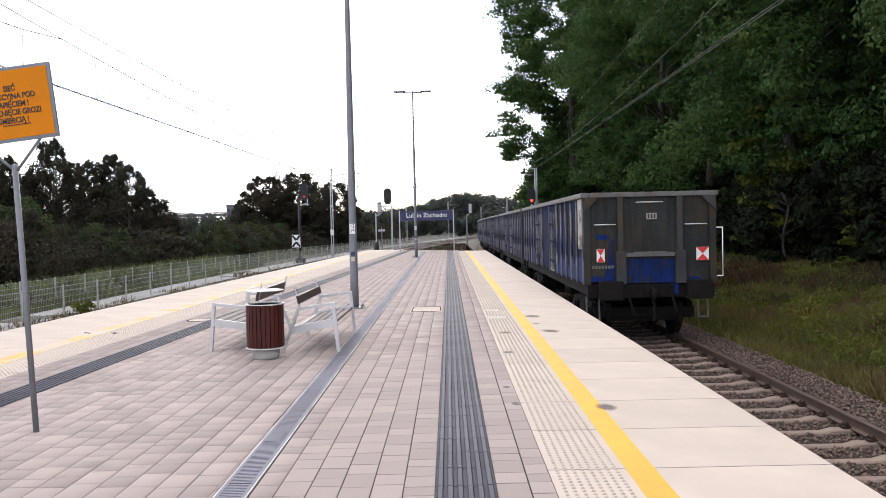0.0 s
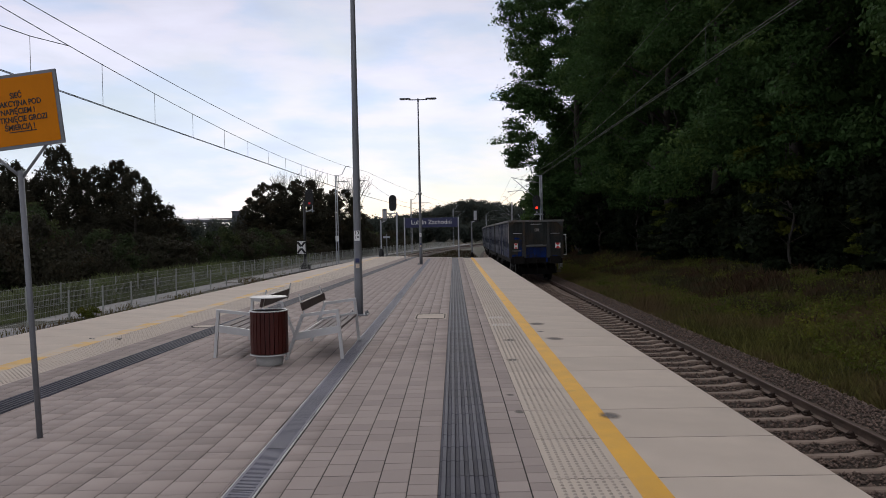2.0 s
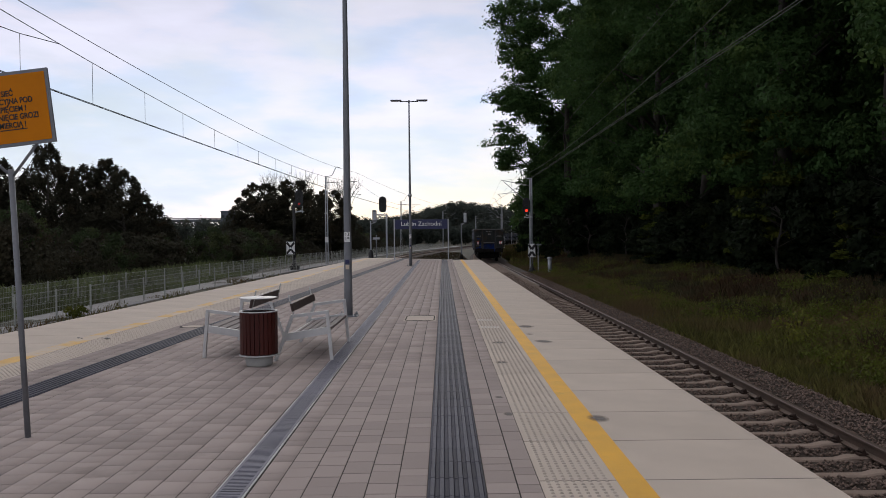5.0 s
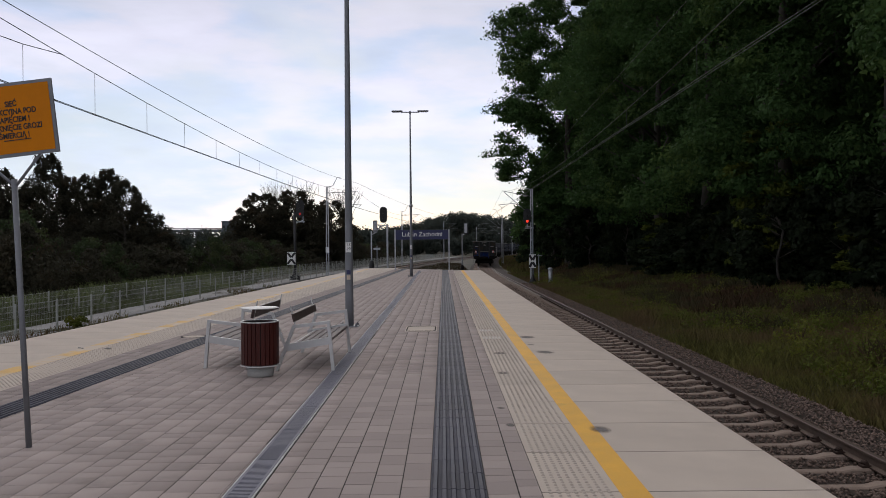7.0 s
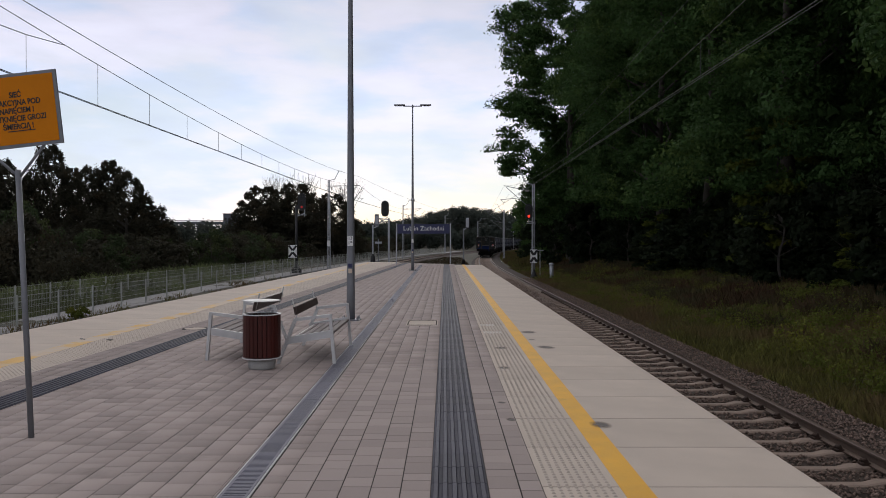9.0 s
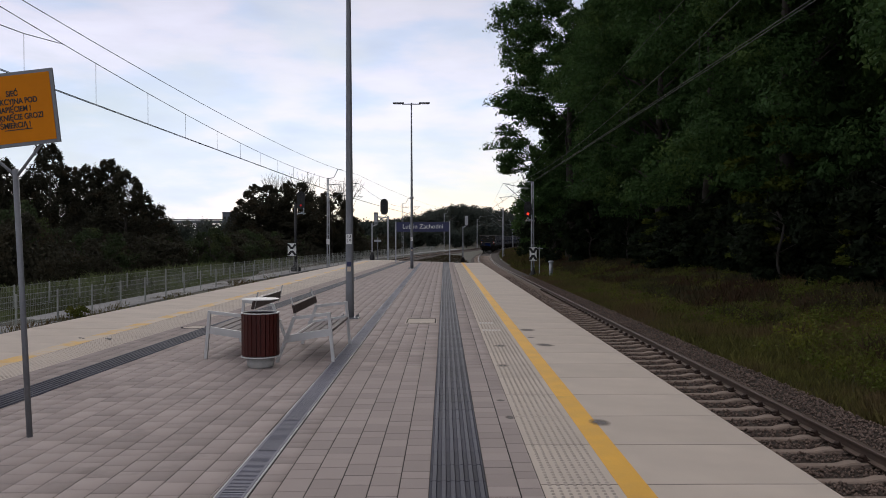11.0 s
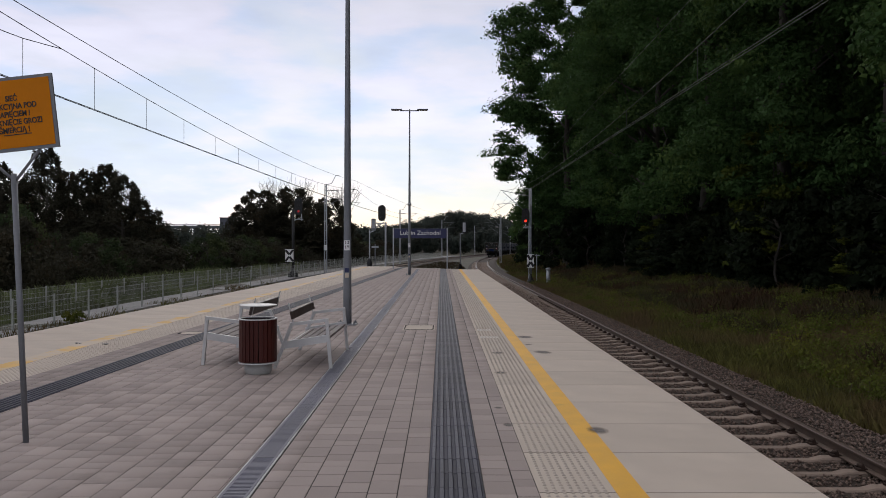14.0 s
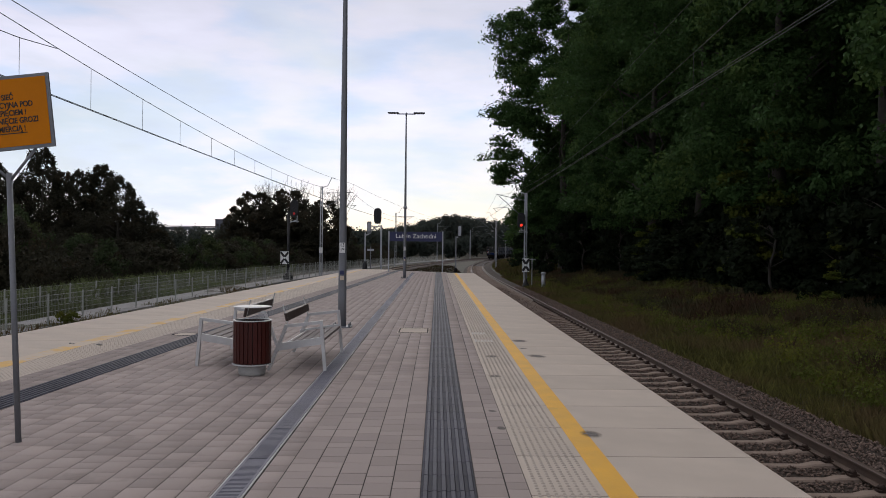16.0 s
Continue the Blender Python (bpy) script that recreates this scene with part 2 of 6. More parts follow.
M_LEAF = leaf_mat("oak_leaves", (0.049, 0.094, 0.029))
M_LEAF_Y = leaf_mat("yellow_green_leaves", (0.085, 0.108, 0.020))
M_HERB = leaf_mat("herb_leaves", (0.088, 0.104, 0.020))
M_LEAF_D = leaf_mat("dark_alder_leaves", (0.042, 0.040, 0.027), 0.5, 0.8)
# the shade under the wood's edge is put into this leaf colour
M_LEAF_S = leaf_mat("shade_toned_shrub_leaves", (0.016, 0.024, 0.011))
M_LEAF_B = leaf_mat("bush_leaves", (0.043, 0.060, 0.027))
# distance haze is put into this greyer, bluish leaf tone
M_LEAF_F = leaf_mat("haze_tinted_far_leaves", (0.054, 0.065, 0.054), 0.3, 0.65)
M_BLUE = mat("worn_blue_wagon_paint", (0.006, 0.013, 0.055), 0.8, 0, 0.5, 1.4, 0.2, 40, stain=(0.011, 0.011, 0.012), stain_at=0.55, streak=(0.005, 0.006, 0.010), gloss=0.05)
M_GREY_W = mat("sooty_grey_wagon_steel", (0.027, 0.030, 0.029), 0.8, 0.0, 0.5, 0.7, 0.2, 30, stain=(0.048, 0.036, 0.024), stain_at=0.53, streak=(0.019, 0.019, 0.018), gloss=0.15)
M_BRIGHTBLUE = mat("bright_blue_repaint", (0.004, 0.019, 0.105), 0.7, 0, 0.45, 2.2, 0.1, 40, stain=(0.022, 0.022, 0.024), stain_at=0.60, streak=(0.008, 0.012, 0.04), gloss=0.12)
M_POST_W = mat("scuffed_grey_end_post", (0.040, 0.042, 0.042), 0.8, 0, 0.5, 1.5, 0.2, 40, stain=(0.06, 0.045, 0.03), stain_at=0.57, gloss=0.15)
M_PALE_W = mat("flaked_pale_wagon_primer", (0.40, 0.37, 0.34), 0.8, 0, 0.4, 2.2, 0.2, 40, stain=(0.075, 0.06, 0.05), stain_at=0.55, streak=(0.06, 0.055, 0.06), gloss=0.15)
M_UNDER = mat("grimy_black_running_gear", (0.011, 0.0095, 0.0085), 0.9, 0.0, 0.4, 4, 0.3, 40, gloss=0.12)
M_RIB = mat("worn_blue_grey_rib", (0.145, 0.15, 0.165), 0.75, 0, 0.6, 1.1, 0.2, 40, obj=0.8, gloss=0.2, stain=(0.03, 0.035, 0.05), stain_at=0.55)
M_CAP = mat("pale_worn_top_rail", (0.11, 0.11, 0.105), 0.7, 0.0, 0.25, 3, 0.2, 40, stain=(0.10, 0.075, 0.06), stain_at=0.6)

# ---- mesh helpers ----


def part(name, bm, material, parent=None, label=""):
    me = bpy.data.meshes.new(name)
    bm.to_mesh(me)
    bm.free()
    me.materials.append(material)
    ob = new(name, me)
    ob.parent = parent
    if label:
        tagged(ob, label)
    return ob


def share(name, ob, parent, m):
    o = new(name, ob.data)
    o.parent = parent
    o.matrix_basis = m
    return o


def thing(name, label, category, m=None, group="", kind=""):
    e = new(name)
    e.empty_display_size = 0.2
    if m is not None:
        e.matrix_basis = m
    return tagged(e, label, category, group, kind)


def solid(name, verts, faces, material, parent=None, smooth=False):
    me = bpy.data.meshes.new(name)
    me.from_pydata(verts, [], faces)
    me.materials.append(material)
    if smooth:
        me.polygons.foreach_set("use_smooth", [True] * len(me.polygons))
    me.update()
    ob = new(name, me)
    ob.parent = parent
    return ob


def quads(name, arr, material, parent=None, per=4):
    """arr: (n, per, 3) polygons, each its own island."""
    arr = np.asarray(arr, float)
    n = len(arr)
    me = bpy.data.meshes.new(name)
    me.vertices.add(n * per)
    me.vertices.foreach_set("co", arr.ravel())
    me.loops.add(n * per)
    me.loops.foreach_set("vertex_index", np.arange(n * per, dtype=np.int32))
    me.polygons.add(n)
    me.polygons.foreach_set("loop_start", np.arange(n, dtype=np.int32) * per)
    me.update(calc_edges=True)
    me.materials.append(material)
    ob = new(name, me)
    ob.parent = parent
    return ob


def repeated(name, verts, faces, places, material, parent=None, spin=None, scale=None):
    """One joined mesh of many small alike solids: places (n, 3), spin about z, scale (n, 3)."""
    verts, places = np.asarray(verts, float), np.asarray(places, float)
    n, k = len(places), len(verts)
    v = np.repeat(verts[None], n, 0)
    if scale is not None:
        v = v * np.asarray(scale, float).reshape(n, 1, -1)
    if spin is not None:
        c, s = np.cos(spin)[:, None], np.sin(spin)[:, None]
        v = np.stack([v[..., 0] * c - v[..., 1] * s, v[..., 0] * s + v[..., 1] * c, v[..., 2]], -1)
    v = (v + places[:, None]).reshape(-1, 3)
    sizes = [len(f) for f in faces]
    flat = np.concatenate([np.array(f) for f in faces])
    loops = (flat[None] + (np.arange(n) * k)[:, None]).ravel().astype(np.int32)
    starts = np.cumsum([0] + sizes[:-1])
    starts = (starts[None] + (np.arange(n) * sum(sizes))[:, None]).ravel().astype(np.int32)
    me = bpy.data.meshes.new(name)
    me.vertices.add(len(v))
    me.vertices.foreach_set("co", v.ravel())
    me.loops.add(len(loops))
    me.loops.foreach_set("vertex_index", loops)
    me.polygons.add(len(starts))
    me.polygons.foreach_set("loop_start", starts)
    me.update(calc_edges=True)
    me.materials.append(material)
    ob = new(name, me)
    ob.parent = parent
    return ob


def box(bm, x0, x1, y0, y1, z0, z1, bevel=0.0, m=None):
    vs = [bm.verts.new((x, y, z)) for z in (z0, z1) for y in (y0, y1) for x in (x0, x1)]
    fs = [bm.faces.new([vs[i] for i in f]) for f in ((0, 2, 3, 1), (4, 5, 7, 6), (0, 1, 5, 4), (2, 6, 7, 3), (0, 4, 6, 2), (1, 3, 7, 5))]
    if bevel:
        r = bmesh.ops.bevel(bm, geom=list({e for f in fs for e in f.edges}), offset=bevel, segments=2, affect="EDGES", profile=0.7)
        vs = list({v for v in vs if v.is_valid} | {v for f in r["faces"] for v in f.verts})
    if m is not None:
        bmesh.ops.transform(bm, matrix=m, verts=vs)
    return vs


def rod(bm, a, b, r0, r1=None, n=10, caps=True):
    a, b = Vector(a), Vector(b)
    r1 = r0 if r1 is None else r1
    q = (b - a).to_track_quat("Z", "Y")
    rings = []
    for p, r in ((a, r0), (b, r1)):
        rings.append([bm.verts.new(p + q @ Vector((r * math.cos(2 * math.pi * i / n), r * math.sin(2 * math.pi * i / n), 0))) for i in range(n)])
    for i in range(n):
        f = bm.faces.new((rings[0][i], rings[0][(i + 1) % n], rings[1][(i + 1) % n], rings[1][i]))
        f.smooth = n > 6
    if caps:
        bm.faces.new(rings[0][::-1])
        bm.faces.new(rings[1])
    return rings


def bar(bm, a, b, w, h, up=(0, 0, 1)):
    """A square-section bar from a to b."""
    a, b = Vector(a), Vector(b)
    d = (b - a).normalized()
    s = d.cross(Vector(up)).normalized()
    u = s.cross(d)
    vs = [bm.verts.new(p + s * sx * w / 2 + u * sz * h / 2) for p in (a, b) for sx, sz in ((-1, -1), (1, -1), (1, 1), (-1, 1))]
    for f in ((3, 2, 1, 0), (4, 5, 6, 7), (0, 1, 5, 4), (1, 2, 6, 5), (2, 3, 7, 6), (3, 0, 4, 7)):
        bm.faces.new([vs[i] for i in f])
    return vs


def lathe(bm, profile, n=24, at=(0, 0, 0)):
    rings = [[bm.verts.new((at[0] + r * math.cos(2 * math.pi * i / n), at[1] + r * math.sin(2 * math.pi * i / n), at[2] + z)) for i in range(n)] for r, z in profile]
    for a, b in zip(rings, rings[1:]):
        for i in range(n):
            f = bm.faces.new((a[i], a[(i + 1) % n], b[(i + 1) % n], b[i]))
            f.smooth = True
    bm.faces.new(rings[0][::-1])
    bm.faces.new(rings[-1])


def one(fn, *args, **kw):
    bm = bmesh.new()
    fn(bm, *args, **kw)
    return bm


def cable(name, pts, r, material, parent=None):
    cu = bpy.data.curves.new(name, "CURVE")
    cu.dimensions, cu.bevel_depth, cu.bevel_resolution = "3D", r, 1
    sp = cu.splines.new("POLY")
    sp.points.add(len(pts) - 1)
    for p, q in zip(sp.points, pts):
        p.co = (*q, 1)
    cu.materials.append(material)
    ob = new(name, cu)
    ob.parent = parent
    return ob


def lettering(name, text, size, m, material, parent=None, bold=0.0):
    cu = bpy.data.curves.new(name, "FONT")
    cu.body, cu.size, cu.align_x, cu.align_y, cu.extrude, cu.offset = text, size, "CENTER", "CENTER", 0.0015, bold
    cu.materials.append(material)
    ob = new(name, cu)
    ob.parent = parent
    ob.matrix_basis = m
    return ob


# ---- the plan: two tracks beside an island platform ----
RAIL_Z = -0.817         # top of rail, the platform being at 0
EDGE_R = 2.41
SKEW = 0.031            # the platform tapers: its other edge closes in


def track_right(y):
    return 4.07 + (max(0, y - 58) ** 2) / 2000


def track_left(y):
    return -9.55 + SKEW * y + (max(0, y - 50) ** 2) / 1920


def edge_left(y):
    return -7.88 + SKEW * y


def end_of_platform(x):
    return 53.2 + 0.9 * (2.41 - x)


def ground_z(x, y):
    u = x - (track_right(y) - 4.07)
    v = x - (track_left(y) + 9.55 - SKEW * min(y, 60))
    z = -1.12
    if u > 5.6:
        z += min(1.0, (u - 5.6) / 8.0) ** 1.3 * 0.75 + max(0, u - 15) * 0.03
    if v < -10.6:
        z += 0.14 * min(1, (-10.6 - v) / 1.2)
    if v < -15.5:
        z -= min(2.0, (-15.5 - v) * 0.06)
    if y > 270:
        z += min(14, (y - 270) * 0.08) * min(1, max(0, (x + 110) / 60)) * min(1, max(0, (track_right(y) - 14 - x) / 20))
    if abs(x) > 8 and y < 230:
        z += 0.10 * noise.noise(Vector((x * 0.25, y * 0.25, 3.1)))
    return z


def build_ground():
    xs = sorted(set([-3000, -1500, -800, -400, -250, -180, -130, -100, -80] + list(range(-64, -20, 4)) + [x * 1.0 for x in range(-20, 34)] + list(range(34, 80, 5)) + [80, 100, 130, 180, 260, 400, 800, 1500, 3000]))
    ys = sorted(set([-3000, -1000, -300, -100, -50, -25] + [y * 2.0 for y in range(-10, 50)] + list(range(100, 260, 6)) + [260, 275, 290, 310, 330, 360, 400, 450, 520, 620, 800, 1200, 2000, 3500]))
    verts = [(x, y, ground_z(x, y)) for y in ys for x in xs]
    w = len(xs)
    faces = [(j * w + i, j * w + i + 1, (j + 1) * w + i + 1, (j + 1) * w + i) for j in range(len(ys) - 1) for i in range(w - 1)]
    g = solid("ground", verts, faces, M_GROUND, smooth=True)
    tagged(g, "rough grass and bare soil beside the railway", "ground", kind="structure")


build_ground()


# ---- platform ----
def build_platform_body():
    p = thing("platform", "island platform of pale concrete slabs and grey pavers", "platform", kind="structure")
    y0 = -30
    bm = bmesh.new()
    xl0, xl1 = edge_left(y0) + 0.03, edge_left(62) + 0.03
    ring = [(xl0, y0), (EDGE_R - 0.03, y0), (EDGE_R - 0.03, end_of_platform(EDGE_R) - 0.03), (edge_left(60.7) + 0.03, end_of_platform(-5.95) - 0.03)]
    low = [bm.verts.new((x, y, -1.4)) for x, y in ring]
    top = [bm.verts.new((x, y, -0.003)) for x, y in ring]
    bm.faces.new(top)
    for i in range(4):
        bm.faces.new((low[i], low[(i + 1) % 4], top[(i + 1) % 4], top[i]))
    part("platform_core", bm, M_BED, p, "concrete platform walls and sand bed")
    return p


PLATFORM = build_platform_body()


def slab_mesh(name, w, d=0.985, t=0.12):
    me = bpy.data.meshes.new(name)
    bm = bmesh.new()
    box(bm, 0, w, 0, d, -t, 0)
    top = [e for e in bm.edges if all(v.co.z > -0.001 for v in e.verts)]
    bmesh.ops.bevel(bm, geom=top, offset=0.002, segments=1, affect="EDGES")
    bm.to_mesh(me)
    bm.free()
    me.materials.append(M_SLAB)
    return me


def build_slabs():
    right = slab_mesh("edge_slab_wide", EDGE_R - 0.602)
    for i in range(-10, 60):
        y = 6.17 + (i - 6)
        if y + 1 > end_of_platform(1.6):
            break
        o = new("edge_slab", right)
        o.parent = PLATFORM
        o.location = (0.602, y, 0.0)
    left = slab_mesh("edge_slab_left", 2.61)
    for i in range(-10, 64):
        y = 0.4 + i
        if y + 0.5 > end_of_platform(edge_left(y)):
            break
        o = new("edge_slab", left)
        o.parent = PLATFORM
        o.matrix_basis = pose(edge_left(y), y, 0, 0, 0, -math.degrees(math.atan(SKEW)))


def strip_along(name, x0, x1, y0, y1, z0, z1, material, skew=0.0, label=""):
    """A long thin band; x at y = 0, sheared with the platform's taper."""
    v = [(x + skew * y, y, z) for z in (z0, z1) for y in (y0, y1) for x in (x0, x1)]
    ob = solid(name, v, [(0, 2, 3, 1), (4, 5, 7, 6), (0, 1, 5, 4), (2, 6, 7, 3), (0, 4, 6, 2), (1, 3, 7, 5)], material, PLATFORM)
    if label:
        tagged(ob, label)
    return ob


def build_bands():
    strip_along("yellow_line", 1.095, 1.28, -7, 53.6, -0.02, 0.002, M_YELLOW, label="yellow painted safety line")
    strip_along("yellow_line", -5.86, -5.57, -7, 59.5, -0.02, 0.002, M_YELLOW_OLD, 0.004, "faded yellow painted safety line")
    # domes of the warning strips
    dome = [(math.cos(a) * r, math.sin(a) * r, z) for r, z in ((0.014, 0.0), (0.009, 0.006)) for a in [k * math.pi / 3 for k in range(6)]]
    faces = [(i, (i + 1) % 6, 6 + (i + 1) % 6, 6 + i) for i in range(6)] + [tuple(range(6, 12))]
    pts = [(0.655 + 0.0535 * i, y, 0.0) for i in range(8) for y in np.arange(-6.0, 53.2, 0.058)]
    d = repeated("tactile_domes", dome, faces, pts, M_DOME, PLATFORM)
    tagged(d, "rows of raised warning domes", kind="stuff")
    pts = [((1 - a) * (-5.55 + 0.004 * y) + a * (-5.31 + SKEW * y), y, 0.0) for a in np.linspace(0, 1, 10) for y in np.arange(-2.0, 58.0, 0.075)]
    d = repeated("tactile_domes", dome, faces, pts, M_DOME, PLATFORM)
    tagged(d, "rows of raised warning domes", kind="stuff")


def build_clean_tiles():
    """Two newer tactile tiles: their domes are still white."""
    dome = [(math.cos(a) * r, math.sin(a) * r, z) for r, z in ((0.021, 0.0), (0.016, 0.0075)) for a in [k * math.pi / 4 for k in range(8)]]
    faces = [(i, (i + 1) % 8, 8 + (i + 1) % 8, 8 + i) for i in range(8)] + [tuple(range(8, 16))]
    for x0, y0, nx, ny in ((0.66, 13.75, 6, 5), (0.66, 14.95, 5, 5)):
        pts = [(x0 + 0.0535 * i, y0 + 0.07 * j, 0.0005) for i in range(nx) for j in range(ny)]
        tagged(repeated("tactile_domes", dome, faces, pts, M_CLEAN, PLATFORM), "cleaner white warning domes of a replaced tile", kind="stuff")


def guide_tile_mesh(w, d):
    """A ribbed guide tile: flat base with rounded longitudinal ribs."""
    prof = [(0.0, 0.0)]
    n = 6
    for i in range(n):
        c = w * (i + 0.5) / n
        prof += [(c - 0.019, 0.0), (c - 0.013, 0.008), (c + 0.013, 0.008), (c + 0.019, 0.0)]
    prof += [(w, 0.0)]
    bm = bmesh.new()
    a = [bm.verts.new((x, 0.002, z)) for x, z in prof]
    b = [bm.verts.new((x, d - 0.002, z)) for x, z in prof]
    for i in range(len(prof) - 1):
        f = bm.faces.new((a[i], a[i + 1], b[i + 1], b[i]))
        f.material_index = 1 if i % 4 == 2 else 0
    lo = [bm.verts.new(c) for c in ((0, 0.002, -0.06), (w, 0.002, -0.06), (w, d - 0.002, -0.06), (0, d - 0.002, -0.06))]
    bm.faces.new([lo[0], lo[1]] + a[::-1])
    bm.faces.new([lo[2], lo[3]] + b)
    bm.faces.new((lo[0], a[0], b[0], lo[3]))
    bm.faces.new((lo[1], lo[2], b[-1], a[-1]))
    me = bpy.data.meshes.new("guide_tile")
    bm.to_mesh(me)
    bm.free()
    me.materials.append(M_GUIDE)
    me.materials.append(M_GUIDE_RIB)
    return me


def build_guides():
    me = guide_tile_mesh(0.362, 0.36)
    for i in range(-27, 140):
        y = 3.05 + 0.3625 * i
        if y + 0.36 > end_of_platform(0.1):
            break
        o = new("guide_tile", me)
        o.parent = PLATFORM
        o.location = (-0.111, y, 0.002)
    for i in range(-27, 160):
        y = 3.0 + 0.3625 * i
        if y > end_of_platform(-3.4) - 0.5:
            break
        o = new("guide_tile", me)
        o.parent = PLATFORM
        o.matrix_basis = pose(-4.75 + SKEW * y, y, 0.004, 0, 0, -math.degrees(math.atan(SKEW)))


def drain_x(y):
    return -1.405 - 0.0055 * y


def build_pavers():
    rng = random.Random(5)
    col = 0.1915
    paver_v = lambda w, d: [(0.0035, 0.0045, -0.05), (w - 0.0035, 0.0045, -0.05), (w - 0.0035, d - 0.0045, -0.05), (0.0035, d - 0.0045, -0.05),
                            (0.0035, 0.0045, -0.002), (w - 0.0035, 0.0045, -0.002), (w - 0.0035, d - 0.0045, -0.002), (0.0035, d - 0.0045, -0.002),
                            (0.0055, 0.0065, 0.0), (w - 0.0055, 0.0065, 0.0), (w - 0.0055, d - 0.0065, 0.0), (0.0055, d - 0.0065, 0.0)]
    faces = [(0, 1, 5, 4), (1, 2, 6, 5), (2, 3, 7, 6), (3, 0, 4, 7), (4, 5, 9, 8), (5, 6, 10, 9), (6, 7, 11, 10), (7, 4, 8, 11), (8, 9, 10, 11)]
    lengths = (0.16, 0.21, 0.27)
    near = {}
    widths = (col, 0.2, 0.145)
    for w, d in [(w, d) for w in widths for d in lengths]:
        me = bpy.data.meshes.new("paver")
        me.from_pydata(paver_v(w, d), [], faces)
        me.materials.append(M_PAVER)
        near[(w, d)] = me
    spots = {key: [] for key in near}
    cuts = {d: [] for d in lengths}
    made = 0
    columns = [(-0.111 - col * (i + 1), col) for i in range(27)] + [(0.254, 0.2), (0.456, 0.145)]
    for x, w in columns:
        y = -7.0 + rng.random() * 0.2
        while y < 61:
            d = rng.choice((0.16, 0.21, 0.21, 0.27, 0.27))
            ok = y + d < end_of_platform(x) - 0.05
            if x < 0:
                ok = ok and x + w > -4.42 + SKEW * y
                dl, dr = drain_x(y + d) - 0.002, drain_x(y) + 0.217
                if x < dr and x + w > dl and ok and y < 53:
                    if dl - x > 0.008:
                        cuts[d].append((x, y, 0.0, (dl - x) / w))
                    if x + w - dr > 0.008:
                        cuts[d].append((dr, y, 0.0, (x + w - dr) / w))
                    ok = False
            if ok:
                z = rng.uniform(-0.0008, 0.0012)
                if made < 298 and -1.3 < x < 0.6 and 4.4 < y < 9.6:
                    o = new("paver", near[(w, d)])
                    o.parent = PLATFORM
                    o.location = (x, y, z)
                    made += 1
                else:
                    spots[(w, d)].append((x, y, z))
            y += d
    # row between the other guide strip and the slabs
    for (w, d), at in spots.items():
        s = repeated("pavers", paver_v(w, d), faces, at, M_PAVER, PLATFORM)
        tagged(s, "grey concrete pavers in running rows", kind="stuff")
    for d in lengths:
        c = np.array(cuts[d])
        s = repeated("pavers", paver_v(col, d), faces, c[:, :3], M_PAVER, PLATFORM, None, np.stack([c[:, 3], np.ones(len(c)), np.ones(len(c))], 1))
        tagged(s, "cut grey pavers along the drain", kind="stuff")
    pts = []
    for c in range(3):
        y = -7.0
        while y < 59:
            pts.append((-5.262 + 0.168 * c + SKEW * y, y, 0))
            y += 0.2
    s = repeated("pavers", paver_v(0.166, 0.2), faces, pts, M_PAVER, PLATFORM)
    tagged(s, "grey concrete pavers beside the guide strip", kind="stuff")


build_slabs()
build_bands()
build_clean_tiles()
build_guides()
build_pavers()


def build_drain():
    d = thing("drain_channel", "slotted steel drain channel set between pavers", "drain")
    for dx, w in ((0.004, 0.012), (0.195, 0.013)):
        v = [(drain_x(y) + x + dx, y, z) for z in (-0.03, 0.002) for y in (-7, 53) for x in (0, w)]
        solid("channel_rim", v, [(0, 2, 3, 1), (4, 5, 7, 6), (0, 1, 5, 4), (2, 6, 7, 3), (0, 4, 6, 2), (1, 3, 7, 5)], M_RIM, d)
    # dark sheet between the bars stands for the channel's shaded depth
    v = [(drain_x(y) + x, y, -0.0015) for y in (-7, 53) for x in (0.016, 0.193)]
    solid("channel_floor", v, [(0, 1, 3, 2)], M_BED, d)
    # one-metre cast gratings: a frame of two long bars and close cross bars
    slot = [(x, y, z) for z in (-0.02, 0.003) for y in (0, 0.018) for x in (0.018, 0.159)]
    edge = [(x, y, z) for x0 in (0.0, 0.159) for z in (-0.02, 0.003) for y in (0.002, 0.998) for x in (x0, x0 + 0.018)]
    verts, faces = [], []
    for k in range(33):
        b = len(verts)
        verts += [(x, y + 0.012 + 0.030 * k, z) for x, y, z in slot]
        faces += [tuple(b + q for q in f) for f in ((4, 5, 7, 6), (0, 1, 5, 4), (2, 6, 7, 3))]
    for k in (0, 8):
        b = len(verts) + k
        faces += [tuple(b + q for q in f) for f in ((4, 5, 7, 6), (0, 1, 5, 4), (2, 6, 7, 3), (0, 4, 6, 2), (1, 3, 7, 5))]
    verts += edge
    first = None
    for k in range(-7, 53):
        m = pose(drain_x(k) + 0.016, k, 0.0, 0, 0, math.degrees(math.atan(0.0055)))
        if first is None:
            first = solid("grating", verts, faces, M_GRATE, d)
            first.matrix_basis = m
        else:
            share("grating", first, d, m)


build_drain()


